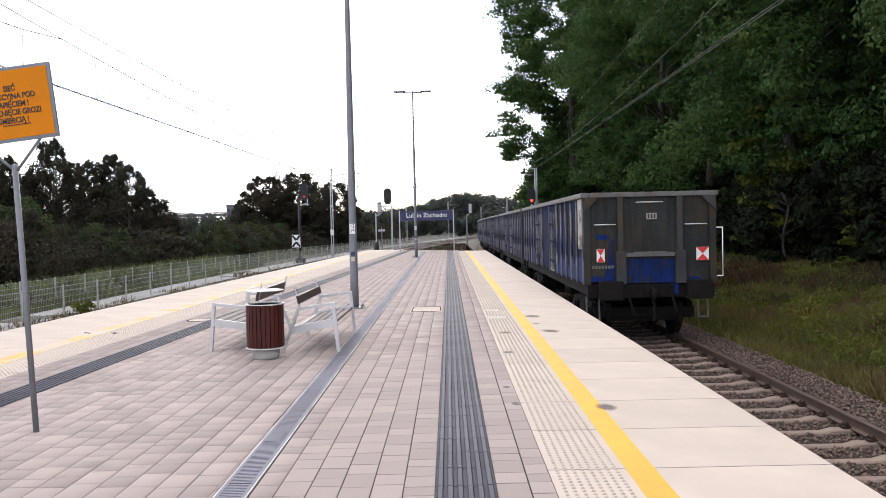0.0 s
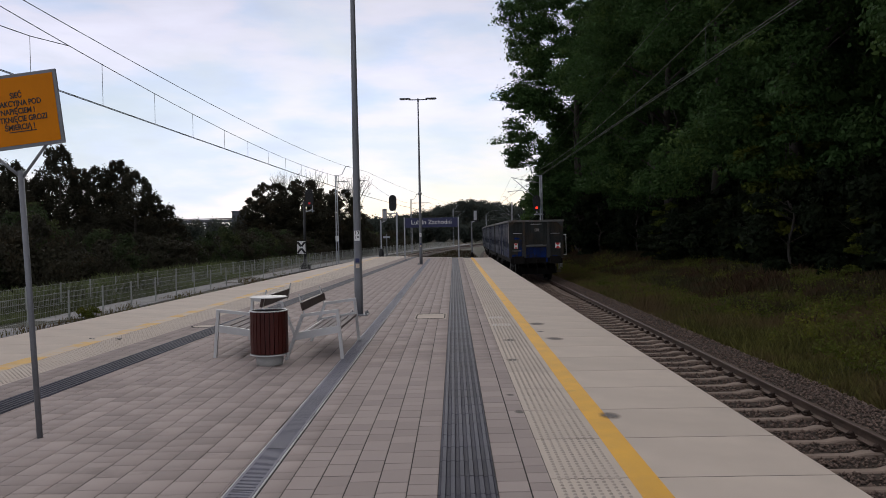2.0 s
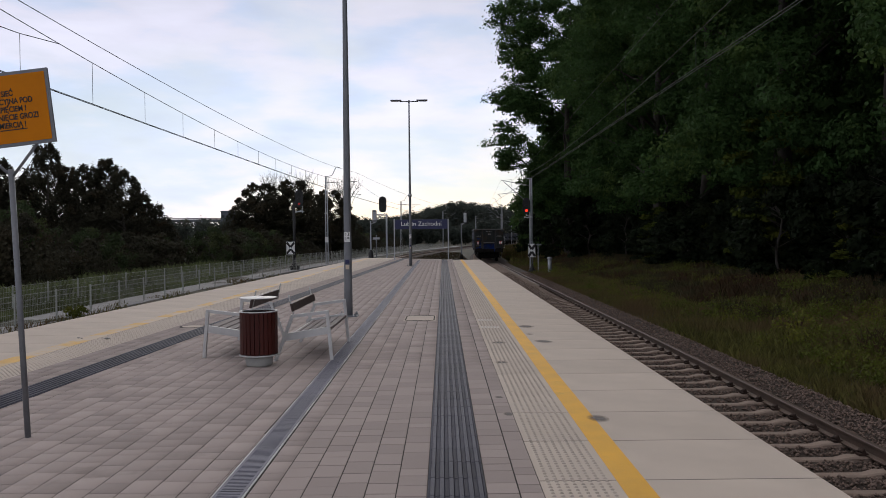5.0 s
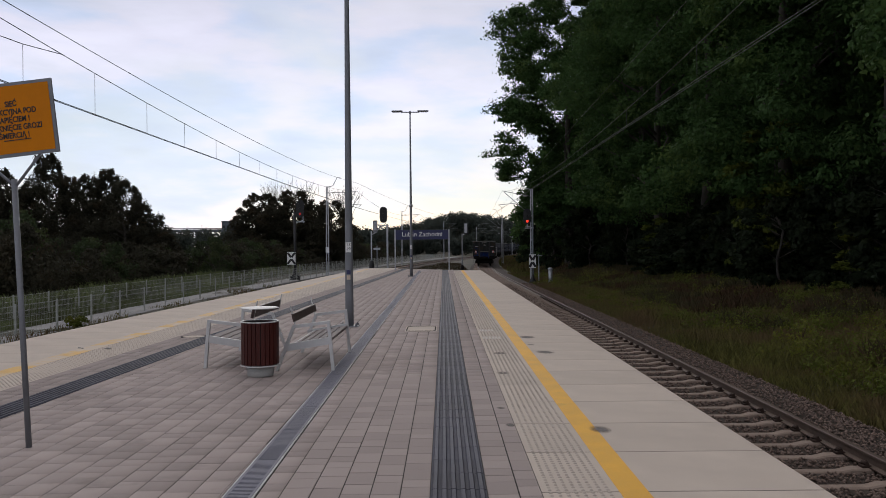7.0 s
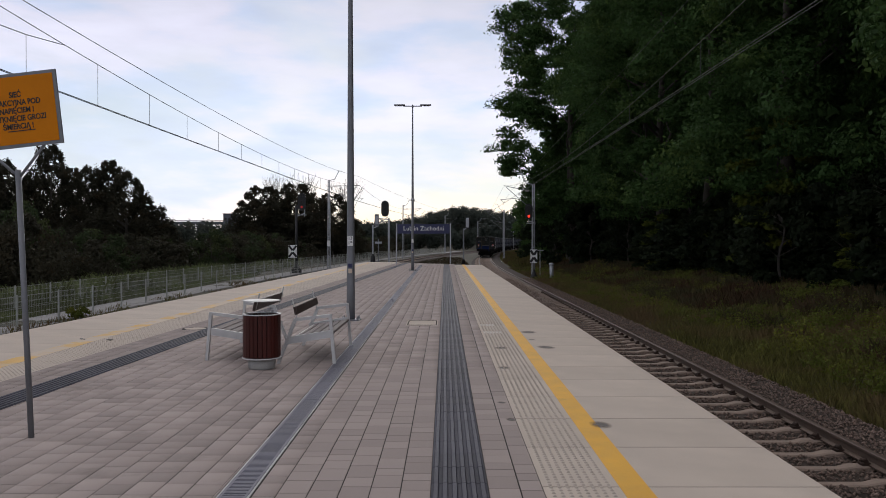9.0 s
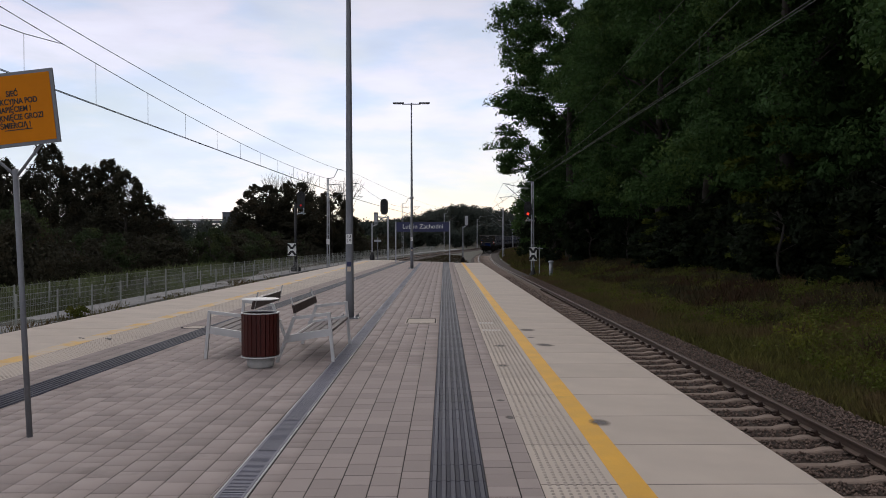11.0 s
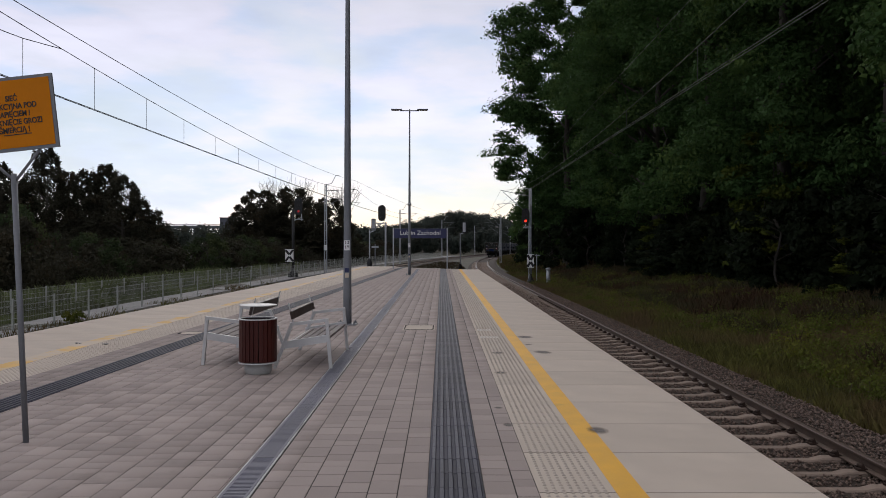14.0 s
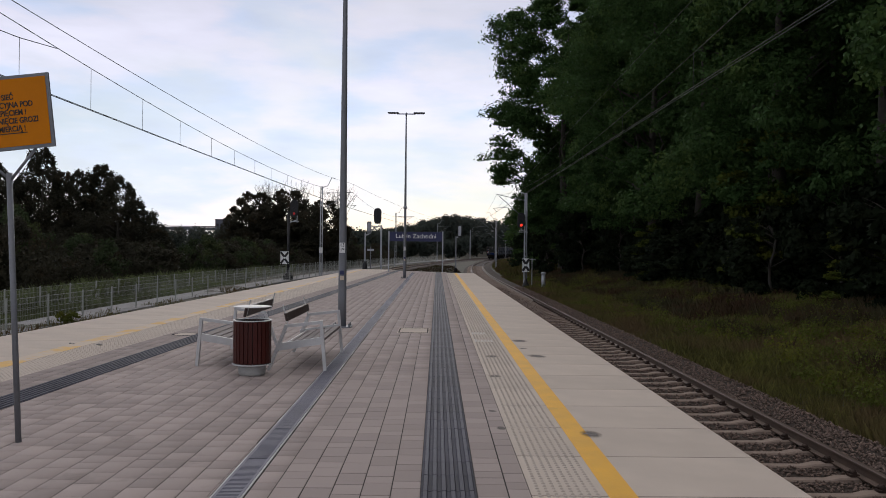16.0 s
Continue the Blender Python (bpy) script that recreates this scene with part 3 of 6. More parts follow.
# ---- tracks ----
def rail_sweep(name, off, fn, y0, y1, parent, step=2.0):
    prof = [(-0.07, -0.17), (0.07, -0.17), (0.07, -0.155), (0.012, -0.135), (0.010, -0.045), (0.036, -0.035), (0.036, -0.008), (0.028, 0.0), (-0.028, 0.0), (-0.036, -0.008), (-0.036, -0.035), (-0.010, -0.045), (-0.012, -0.135), (-0.07, -0.155)]
    ys = np.arange(y0, y1 + step, step)
    k = len(prof)
    verts, faces, top = [], [], []
    for y in ys:
        x = fn(y)
        s = (fn(y + 0.5) - fn(y - 0.5))
        nx, ny = 1 / math.hypot(1, s), -s / math.hypot(1, s)
        for px, pz in prof:
            verts.append((x + (off + px) * nx, y + (off + px) * ny, RAIL_Z + pz * 0.86))
    for j in range(len(ys) - 1):
        for i in range(k):
            faces.append((j * k + i, j * k + (i + 1) % k, (j + 1) * k + (i + 1) % k, (j + 1) * k + i))
            top.append(1 if i in (6, 7, 8) else 0)
    faces.append(tuple(range(k))[::-1])
    top.append(0)
    r = solid(name, verts, faces, M_RUST, parent)
    r.data.materials.append(M_RAILTOP)
    r.data.polygons.foreach_set("material_index", top)
    return r


def sleeper_mesh():
    bm = bmesh.new()
    secs = [(-1.3, 0.115, 0.10, -0.02), (-0.95, 0.115, 0.09, 0.0), (-0.5, 0.115, 0.088, 0.0), (-0.35, 0.105, 0.075, -0.03), (0.35, 0.105, 0.075, -0.03), (0.5, 0.115, 0.088, 0.0), (0.95, 0.115, 0.09, 0.0), (1.3, 0.115, 0.10, -0.02)]
    rings = []
    for x, wb, wt, z in secs:
        rings.append([bm.verts.new(c) for c in ((x, -wb, -0.2), (x, wb, -0.2), (x, wt, z - 0.015), (x, wt - 0.02, z), (x, -wt + 0.02, z), (x, -wt, z - 0.015))])
    for a, b in zip(rings, rings[1:]):
        for i in range(6):
            bm.faces.new((a[i], b[i], b[(i + 1) % 6], a[(i + 1) % 6]))
    bm.faces.new(rings[0])
    bm.faces.new(rings[-1][::-1])
    me = bpy.data.meshes.new("sleeper")
    bm.to_mesh(me)
    bm.free()
    me.materials.append(M_SLEEPER)
    return me


def clip_mesh():
    bm = bmesh.new()
    box(bm, -0.055, 0.055, -0.05, 0.05, 0, 0.028, 0.008)
    rod(bm, (0.0, -0.05, 0.045), (0.0, 0.05, 0.045), 0.024, n=8)
    rod(bm, (-0.04, 0.035, 0.035), (0.045, 0.035, 0.055), 0.014, n=6)
    me = bpy.data.meshes.new("rail_clip")
    bm.to_mesh(me)
    bm.free()
    me.materials.append(M_CLIP)
    return me


SLEEPER, CLIP = sleeper_mesh(), clip_mesh()


def build_track(name, fn, y0, y1, ys0, ys1, clips, label):
    t = thing(name, label, "railway track", kind="structure")
    for off in (-0.7535, 0.7535):
        rail_sweep("rail", off, fn, y0, y1, t)
    y = ys0
    while y < ys1:
        s = fn(y + 0.5) - fn(y - 0.5)
        o = new("sleeper", SLEEPER)
        o.parent = t
        o.matrix_basis = pose(fn(y), y, RAIL_Z - 0.147, 0, 0, -math.degrees(math.atan(s)))
        if y < clips:
            for off in ((0.66, 0.85)):
                c = new("rail_clip", CLIP)
                c.parent = t
                c.location = (fn(y) + off, y, RAIL_Z - 0.144)
        y += 0.6
    # ballast bed
    verts, faces = [], []
    rows = [y0, 0, 60] + list(np.arange(65, y1, 5))
    prof = [(-2.3, -1.32), (-1.5, -1.05), (-0.4, -1.015), (0.4, -1.015), (0.80, -1.01), (0.98, -0.955), (1.75, -0.965), (2.45, -1.3)]
    for y in rows:
        for px, pz in prof:
            verts.append((fn(y) + px, y, pz))
    k = len(prof)
    for j in range(len(rows) - 1):
        for i in range(k - 1):
            faces.append((j * k + i, j * k + i + 1, (j + 1) * k + i + 1, (j + 1) * k + i))
    tagged(solid("ballast_bed", verts, faces, M_BALLAST_BED, t), "brown-grey crushed stone ballast")
    return t


TRACK = build_track("track_right", track_right, -20, 420, 2.56 - 0.6 * 16, 122, 40, "railway track on brown concrete sleepers in ballast")
TRACK_L = build_track("track_left", track_left, -20, 420, 52, 150, 0, "second railway track on concrete sleepers")


def build_stones():
    rng = np.random.default_rng(3)
    v = np.array([(1, 0, 0), (-0.5, 0.85, 0.1), (-0.6, -0.8, -0.1), (0.1, 0.1, 0.9), (0, -0.1, -0.7), (0.3, 0.8, 0.3)])
    f = [(0, 5, 3), (5, 1, 3), (1, 2, 3), (2, 0, 3), (0, 4, 5), (5, 4, 1), (1, 4, 2), (2, 4, 0)]
    n = 42000
    y = 5 + 50 * rng.random(n) ** 1.7
    x = rng.uniform(-0.85, 2.35, n)
    z = np.where(x > 1.75, -0.965 - (x - 1.75) * 0.46, np.where(x > 0.93, -0.945, -1.005)) + rng.uniform(-0.01, 0.02, n)
    near = np.abs((y - 2.56 + 0.3) % 0.6 - 0.3)
    keep = (x > 0.93) | (near > 0.105)
    x, y, z = x[keep], y[keep], z[keep]
    n = len(x)
    sc = rng.uniform(0.014, 0.032, (n, 1)) * rng.uniform(0.7, 1.25, (n, 3))
    s = repeated("ballast_stones", v, f, np.stack([4.07 + x, y, z], 1), M_BALLAST, TRACK, rng.uniform(0, 6.28, n), sc)
    tagged(s, "loose crushed ballast stones", kind="stuff")


build_stones()


# ---- freight wagons ----
def wagon_label(last):
    return "open freight wagon with worn blue sides and sooty grey end wall" if last else "open freight wagon with worn dark blue ribbed sides"


def bogie(parent, y, tmpl):
    b = new("bogie", tmpl["frame"])
    b.parent = parent
    b.location = (0, y, 0)
    for dy in (-0.9, 0.9):
        w = new("wheelset", tmpl["wheelset"])
        w.parent = b
        w.location = (0, dy, 0.46)


def mesh_of(bm, name, material):
    me = bpy.data.meshes.new(name)
    bm.to_mesh(me)
    bm.free()
    me.materials.append(material)
    return me


def bogie_meshes():
    bm = bmesh.new()
    for s in (-1, 1):
        box(bm, s * 1.0 - 0.07, s * 1.0 + 0.07, -0.35, 0.35, 0.42, 0.80, 0.02)
        for d in (-1, 1):
            bar(bm, (s * 1.0, d * 0.3, 0.72), (s * 1.0, d * 1.25, 0.62), 0.12, 0.16)
            box(bm, s * 1.0 - 0.12, s * 1.0 + 0.12, d * 0.9 - 0.15, d * 0.9 + 0.15, 0.34, 0.60, 0.03)
            rod(bm, (s * 1.02, d * 0.66, 0.42), (s * 1.02, d * 0.66, 0.68), 0.075, n=10)
            rod(bm, (s * 1.02, d * 1.14, 0.42), (s * 1.02, d * 1.14, 0.66), 0.075, n=10)
    box(bm, -1.0, 1.0, -0.22, 0.22, 0.62, 0.86, 0.03)
    for d in (-1, 1):
        box(bm, -1.05, 1.05, d * 1.36 - 0.05, d * 1.36 + 0.05, 0.40, 0.62, 0.02)
        bar(bm, (-0.85, d * 1.28, 0.36), (0.85, d * 1.28, 0.36), 0.07, 0.09)
        for sx in (-0.75, 0.75):
            box(bm, sx - 0.06, sx + 0.06, d * 1.38, d * 1.43, 0.28, 0.72, 0.015)
    frame_me = mesh_of(bm, "bogie", M_UNDER)
    bm = bmesh.new()
    rod(bm, (-1.0, 0, 0), (1.0, 0, 0), 0.08, n=12)
    for s in (-1, 1):
        rod(bm, (s * 0.69, 0, 0), (s * 0.82, 0, 0), 0.46, n=28)
        rod(bm, (s * 0.68, 0, 0), (s * 0.71, 0, 0), 0.49, n=28)
        rod(bm, (s * 0.82, 0, 0), (s * 0.90, 0, 0), 0.13, n=14)
    return {"frame": frame_me, "wheelset": mesh_of(bm, "wheelset", M_UNDER)}


def build_wagon(last):
    """Origin at the middle of the wagon, on top of the rails; the tail end is at -y."""
    g = thing("freight_wagon", wagon_label(last), "freight wagon", group="train of open wagons")
    W, L, Z0, Z1 = 1.29, 6.45, 1.20, 2.91
    for s in (-1, 1):
        part("side_wall", one(box, s * W - 0.02, s * W + 0.02, -L, L, Z0, Z1), M_BLUE, g, "dark blue steel side with grime")
    part("end_wall", one(box, -W + 0.021, W - 0.021, L - 0.04, L, Z0, Z1), M_GREY_W, g, "sooty grey-green end wall")
    part("end_wall", one(box, -W + 0.021, W - 0.021, -L, -L + 0.04, Z0, Z1), M_GREY_W, g, "sooty grey-green end wall")
    part("floor", one(box, -W + 0.02, W - 0.02, -L + 0.04, L - 0.04, Z0 - 0.06, Z0), M_UNDER, g)
    load = bmesh.new()
    box(load, -W + 0.03, W - 0.03, -L + 0.05, L - 0.05, Z0 + 0.001, 1.7)
    part("load", load, M_UNDER, g, "dark load inside the wagon")
    # side ribs, doors
    rib = bmesh.new()
    box(rib, -0.020, 0.020, -0.045, 0.045, Z0 - 0.06, Z1)
    bmesh.ops.bevel(rib, geom=[e for e in rib.edges if abs(e.verts[0].co.z - e.verts[1].co.z) > 0.5], offset=0.01, segments=1, affect="EDGES")
    rib_ob = None
    for s in (-1, 1):
        for y in (-6.35, -5.55, -4.75, -3.95, -3.15, -2.35, -0.9, 0.9, 2.35, 3.15, 3.95, 4.75, 5.55, 6.35):
            m = pose(s * (W + 0.038), y, 0)
            if rib_ob is None:
                rib_ob = part("side_rib", rib, M_RIB, g, "worn blue-grey vertical rib")
                rib_ob.matrix_basis = m
            else:
                o = share("side_rib", rib_ob, g, m)
        for y in (-1.6, 1.6):
            x = s * (W + 0.03)
            door = part("side_door", one(box, x - 0.012, x + 0.012, y - 0.55, y + 0.55, Z0 + 0.05, Z1 - 0.25), M_BLUE, g, "double side door with locking bars")
            for dy in (-0.5, -0.08, 0.08, 0.5):
                part("door_post", one(bar, (x + s * 0.03, y + dy, Z0), (x + s * 0.03, y + dy, Z1 - 0.2), 0.045, 0.045, (1, 0, 0)), M_RIB, door)
            for z in (1.45, 1.95, 2.4):
                part("locking_bar", one(bar, (x + s * 0.05, y - 0.5, z), (x + s * 0.05, y + 0.5, z), 0.03, 0.05), M_BLUE, door)
    # top rail all round
    bm = bmesh.new()
    for s in (-1, 1):
        box(bm, min(s * (W - 0.06), s * (W + 0.10)), max(s * (W - 0.06), s * (W + 0.10)), -L - 0.06, L + 0.06, Z1, Z1 + 0.10, 0.015)
    for s in (-1, 1):
        box(bm, -W + 0.062, W - 0.062, s * L - 0.07, s * L + 0.07, Z1 + 0.002, Z1 + 0.098, 0.015)
    part("top_rail", bm, M_CAP, g, "pale worn steel top rail")
    # sole bars, headstock, underframe
    bm = bmesh.new()
    for s in (-1, 1):
        box(bm, s * 1.16 - 0.06, s * 1.16 + 0.06, -L, L, Z0 - 0.30, Z0 - 0.061, 0.01)
        box(bm, -1.28, 1.28, s * L - 0.09, s * L + 0.09, Z0 - 0.33, Z0 - 0.062, 0.02)
    for y in (-3, -1.5, 1.5, 3):
        box(bm, -1.1, 1.1, y - 0.08, y + 0.08, Z0 - 0.28, Z0 - 0.062)
    box(bm, -0.2, 0.2, -L + 0.1, L - 0.1, Z0 - 0.34, Z0 - 0.065)
    rod(bm, (-0.6, -1.2, 0.62), (-0.6, 0.2, 0.62), 0.2, n=14)
    part("underframe", bm, M_UNDER, g, "grimy steel underframe")
    for end in (-1, 1):
        e = end * (L + 0.0)
        for x in (-0.875, 0.875):
            bm = bmesh.new()
            rod(bm, (x, e + end * 0.06, 1.06), (x, e + end * 0.42, 1.06), 0.10, n=14)
            box(bm, x - 0.17, x + 0.17, e + end * 0.09 - 0.03, e + end * 0.09 + 0.03, 0.90, 1.22, 0.02)
            box(bm, x - 0.25, x + 0.25, min(e + end * 0.42, e + end * 0.50), max(e + end * 0.42, e + end * 0.50), 0.86, 1.24, 0.038)
            part("buffer", bm, M_UNDER, g, "wide rectangular black buffer")
        for x in (-0.60, 0.60):
            bm = bmesh.new()
            box(bm, x - 0.055, x + 0.055, min(e, e + end * 0.10), max(e, e + end * 0.10), Z0 + 0.55, Z1, 0.012)
            box(bm, x - 0.10, x + 0.10, min(e, e + end * 0.15), max(e, e + end * 0.15), Z0 - 0.05, Z0 + 0.62, 0.02)
            part("end_post", bm, M_POST_W, g, "stout vertical end post")
        for x in (-W + 0.02, W - 0.02):
            bm = bmesh.new()
            box(bm, x - 0.07, x + 0.07, min(e, e + end * 0.05), max(e, e + end * 0.05), Z0 - 0.05, Z1, 0.012)
            part("corner_post", bm, M_GREY_W, g)
            d = 1 if x > 0 else -1
            v = [(x + d * 0.06, e + end * yy, Z1 - 0.30) for yy in (0.055, 0.095)] + [(x + d * 0.06, e + end * yy, Z1) for yy in (0.055, 0.095)] + [(x - d * 0.24, e + end * yy, Z1) for yy in (0.055, 0.095)]
            gus = solid("corner_gusset", v, [(0, 2, 4), (1, 5, 3), (0, 1, 3, 2), (2, 3, 5, 4), (4, 5, 1, 0)], M_POST_W, g)
            tagged(gus, "triangular plate at the upper corner")
        bm = bmesh.new()
        box(bm, -0.50, 0.50, min(e, e + end * 0.08), max(e, e + end * 0.08), Z0 + 0.50, Z0 + 0.58, 0.01)
        box(bm, -0.34, 0.34, min(e + end * 0.081, e + end * 0.10), max(e + end * 0.081, e + end * 0.10), Z0 + 0.575, Z0 + 0.60)
        part("end_rail", bm, M_CAP, g, "worn pale cross rail")
        bm = bmesh.new()
        box(bm, -0.16, 0.16, min(e + end * 0.091, e + end * 0.12), max(e + end * 0.091, e + end * 0.12), 0.92, 1.14, 0.01)
        rod(bm, (0, e, 1.04), (0, e + end * 0.34, 1.04), 0.045, n=8)
        rod(bm, (0, e + end * 0.33, 1.05), (0, e + end * 0.36, 0.86), 0.04, n=8)
        part("draw_hook", bm, M_UNDER, g, "black draw hook")
        bm = bmesh.new()
        for k in range(5):
            rod(bm, (0.02 * (-1) ** k, e + end * 0.28, 0.92 - k * 0.10), (0.02 * (-1) ** (k + 1), e + end * 0.30, 0.81 - k * 0.10), 0.028, n=6)
        part("coupling", bm, M_UNDER, g, "hanging screw coupling")
        for x in (-0.45, 0.42):
            bm = bmesh.new()
            pts = [(x, 0.05, 0.92), (x + 0.02, 0.14, 0.78), (x + 0.05, 0.18, 0.62), (x + 0.10, 0.18, 0.53), (x + 0.17, 0.16, 0.50)]
            for p, q in zip(pts, pts[1:]):
                rod(bm, (p[0], e + end * p[1], p[2]), (q[0], e + end * q[1], q[2]), 0.026, n=6)
            part("brake_hose", bm, M_UNDER, g, "bent black brake hose")
    for y in (-4.5, 4.5):
        bogie(g, y, BOGIE)
    if last:
        e = -L
        bm = bmesh.new()
        box(bm, -0.50, 0.50, e - 0.012, e - 0.002, Z0 - 0.04, Z0 + 0.46)
        part("repaint_patch", bm, M_BRIGHTBLUE, g, "brighter blue repainted panel")
        for ring in ([(-0.92, 0.02), (-0.705, 0.02), (-0.705, 0.86), (-0.80, 0.84), (-0.86, 0.66), (-0.84, 0.40), (-0.90, 0.22)],
                     [(-1.10, 0.92), (-1.05, 0.86), (-0.84, 0.86), (-0.80, 0.93), (-0.90, 0.95), (-1.02, 0.97)],
                     [(-1.24, 0.0), (-0.93, 0.0), (-0.94, 0.10), (-1.08, 0.13), (-1.22, 0.07)],
                     [(0.72, 0.0), (1.10, 0.0), (1.0, 0.06), (0.80, 0.08)]):
            n = len(ring)
            v = [(x, e - yy, Z0 + z) for yy in (0.010, 0.002) for x, z in ring]
            f = [tuple(range(n))] + [(k, k + n, (k + 1) % n + n, (k + 1) % n) for k in range(n)]
            solid("repaint_patch", v, f, M_BRIGHTBLUE, g)
        part("repaint_patch", one(box, 0.46, 0.54, e - 0.30 + 0.18, e - 0.11, Z0 - 0.26, Z0 - 0.05), M_BRIGHTBLUE, g)
        # flaking bays along the platform side
        xs = -W - 0.020
        for ya, yb, ha, hb, material in ((-6.30, -5.62, 0.60, 0.50, M_BRIGHTBLUE), (-5.49, -4.81, 0.30, 0.50, M_BRIGHTBLUE), (-4.69, -4.01, 0.12, 0.40, M_BRIGHTBLUE),
                                         (-3.89, -3.21, 0.48, 0.36, M_BRIGHTBLUE), (-3.09, -2.41, 0.5, 0.16, M_BRIGHTBLUE), (2.42, 3.08, 0.3, 0.4, M_BRIGHTBLUE), (3.22, 3.88, 0.5, 0.2, M_BRIGHTBLUE)):
            v = [(xs - t, y, Z0 + z) for t in (0.006, 0.001) for y, z in ((ya, -0.03), (yb, -0.03), (yb, hb), ((ya * 0.4 + yb * 0.6), (ha + hb) / 2 - 0.08), ((ya * 0.7 + yb * 0.3), (ha + hb) / 2 + 0.06), (ya, ha))]
            solid("repaint_patch", v, [(0, 1, 2, 3, 4, 5)] + [(k, k + 6, (k + 1) % 6 + 6, (k + 1) % 6) for k in range(6)], material, g)
        part("bare_panel", one(box, xs - 0.005, xs - 0.001, -6.30, -5.62, Z0 + 0.66, Z1 - 0.01), M_PALE_W, g, "flaked pale corner panel")
        part("bare_panel", one(box, xs - 0.030, xs - 0.024, -2.0, -1.1, Z0 - 0.03, Z0 + 0.06), M_PALE_W, g, "pale door sill")
        for x0, x1, z in ((-1.12, -0.70, 2.36), (0.72, 1.14, 2.34), (-0.26, 0.26, 2.80), (-0.86, -0.62, 1.20), (0.70, 0.96, 1.20)):
            bm = bmesh.new()
            rod(bm, (x0, e - 0.09, z), (x1, e - 0.09, z), 0.012, n=8)
            for x in (x0, x1):
                rod(bm, (x, e, z), (x, e - 0.095, z), 0.010, n=6)
            part("grab_bar", bm, M_CAP if z < 2 else M_FRAME, g, "thin white grab bar")
        bm = bmesh.new()
        for z in (1.28, 2.26):
            rod(bm, (1.30, e - 0.02, z), (1.46, e - 0.06, z), 0.014, n=6)
        rod(bm, (1.46, e - 0.06, 1.27), (1.46, e - 0.06, 2.27), 0.011, n=8)
        part("hand_rail", bm, M_WHITE, g, "white hand rail")
        bm = bmesh.new()
        for x in (0.93, 1.12):
            rod(bm, (x, e - 0.1, 0.86), (x + 0.02, e - 0.1, 0.46), 0.018, n=6)
        rod(bm, (0.93, e - 0.1, 0.47), (1.18, e - 0.1, 0.46), 0.018, n=6)
        part("step_iron", bm, M_CAP, g, "bent step iron")
        bm = bmesh.new()
        for x in (-1.28, -1.02):
            rod(bm, (x, e + 0.1, 0.90), (x, e + 0.1, 0.42), 0.018, n=6)
        rod(bm, (-1.30, e + 0.1, 0.42), (-1.0, e + 0.1, 0.42), 0.02, n=6)
        part("step_iron", bm, M_CAP, g, "bent step irons")
        for x, w in ((-1.0, 0.08), (1.06, 0.125)):
            board = part("tail_board", one(box, x - w, x + w, e - 0.045, e - 0.032, 1.60, 1.87), M_WHITE, g, "red and white reflective tail board")
            h, z = 0.132, 1.735
            for sgn in (-1, 1):
                v = [(x - w, e - 0.049, z + sgn * h), (x + w, e - 0.049, z + sgn * h), (x, e - 0.049, z), (x - w, e - 0.046, z + sgn * h), (x + w, e - 0.046, z + sgn * h), (x, e - 0.046, z)]
                solid("red_triangle", v, [(0, 2, 1), (3, 4, 5), (0, 1, 4, 3), (1, 2, 5, 4), (2, 0, 3, 5)], M_RED, board)
        plate = part("number_plate", one(box, -0.06, 0.15, e - 0.03, e - 0.01, 2.45, 2.58), M_PALE_W, g, "white stencilled plate")
        bm = bmesh.new()
        for i in range(3):
            box(bm, -0.03 + i * 0.06, -0.005 + i * 0.06, e - 0.034, e - 0.031, 2.475, 2.555)
        part("plate_mark", bm, M_GREY_W, plate)
        bm = bmesh.new()
        for i in range(7):
            box(bm, -1.17 + i * 0.065, -1.125 + i * 0.065, e - 0.012, e - 0.001, 1.47, 1.53)
        part("stencil_bar", bm, M_CAP, g, "faded stencilled marks")
    return g


BOGIE = bogie_meshes()
WAGONS = [build_wagon(True)]
WAGONS.append(build_wagon(False))
for k in range(10):
    WAGONS.append(copy_thing(WAGONS[1], pose(0, 0, 0)))


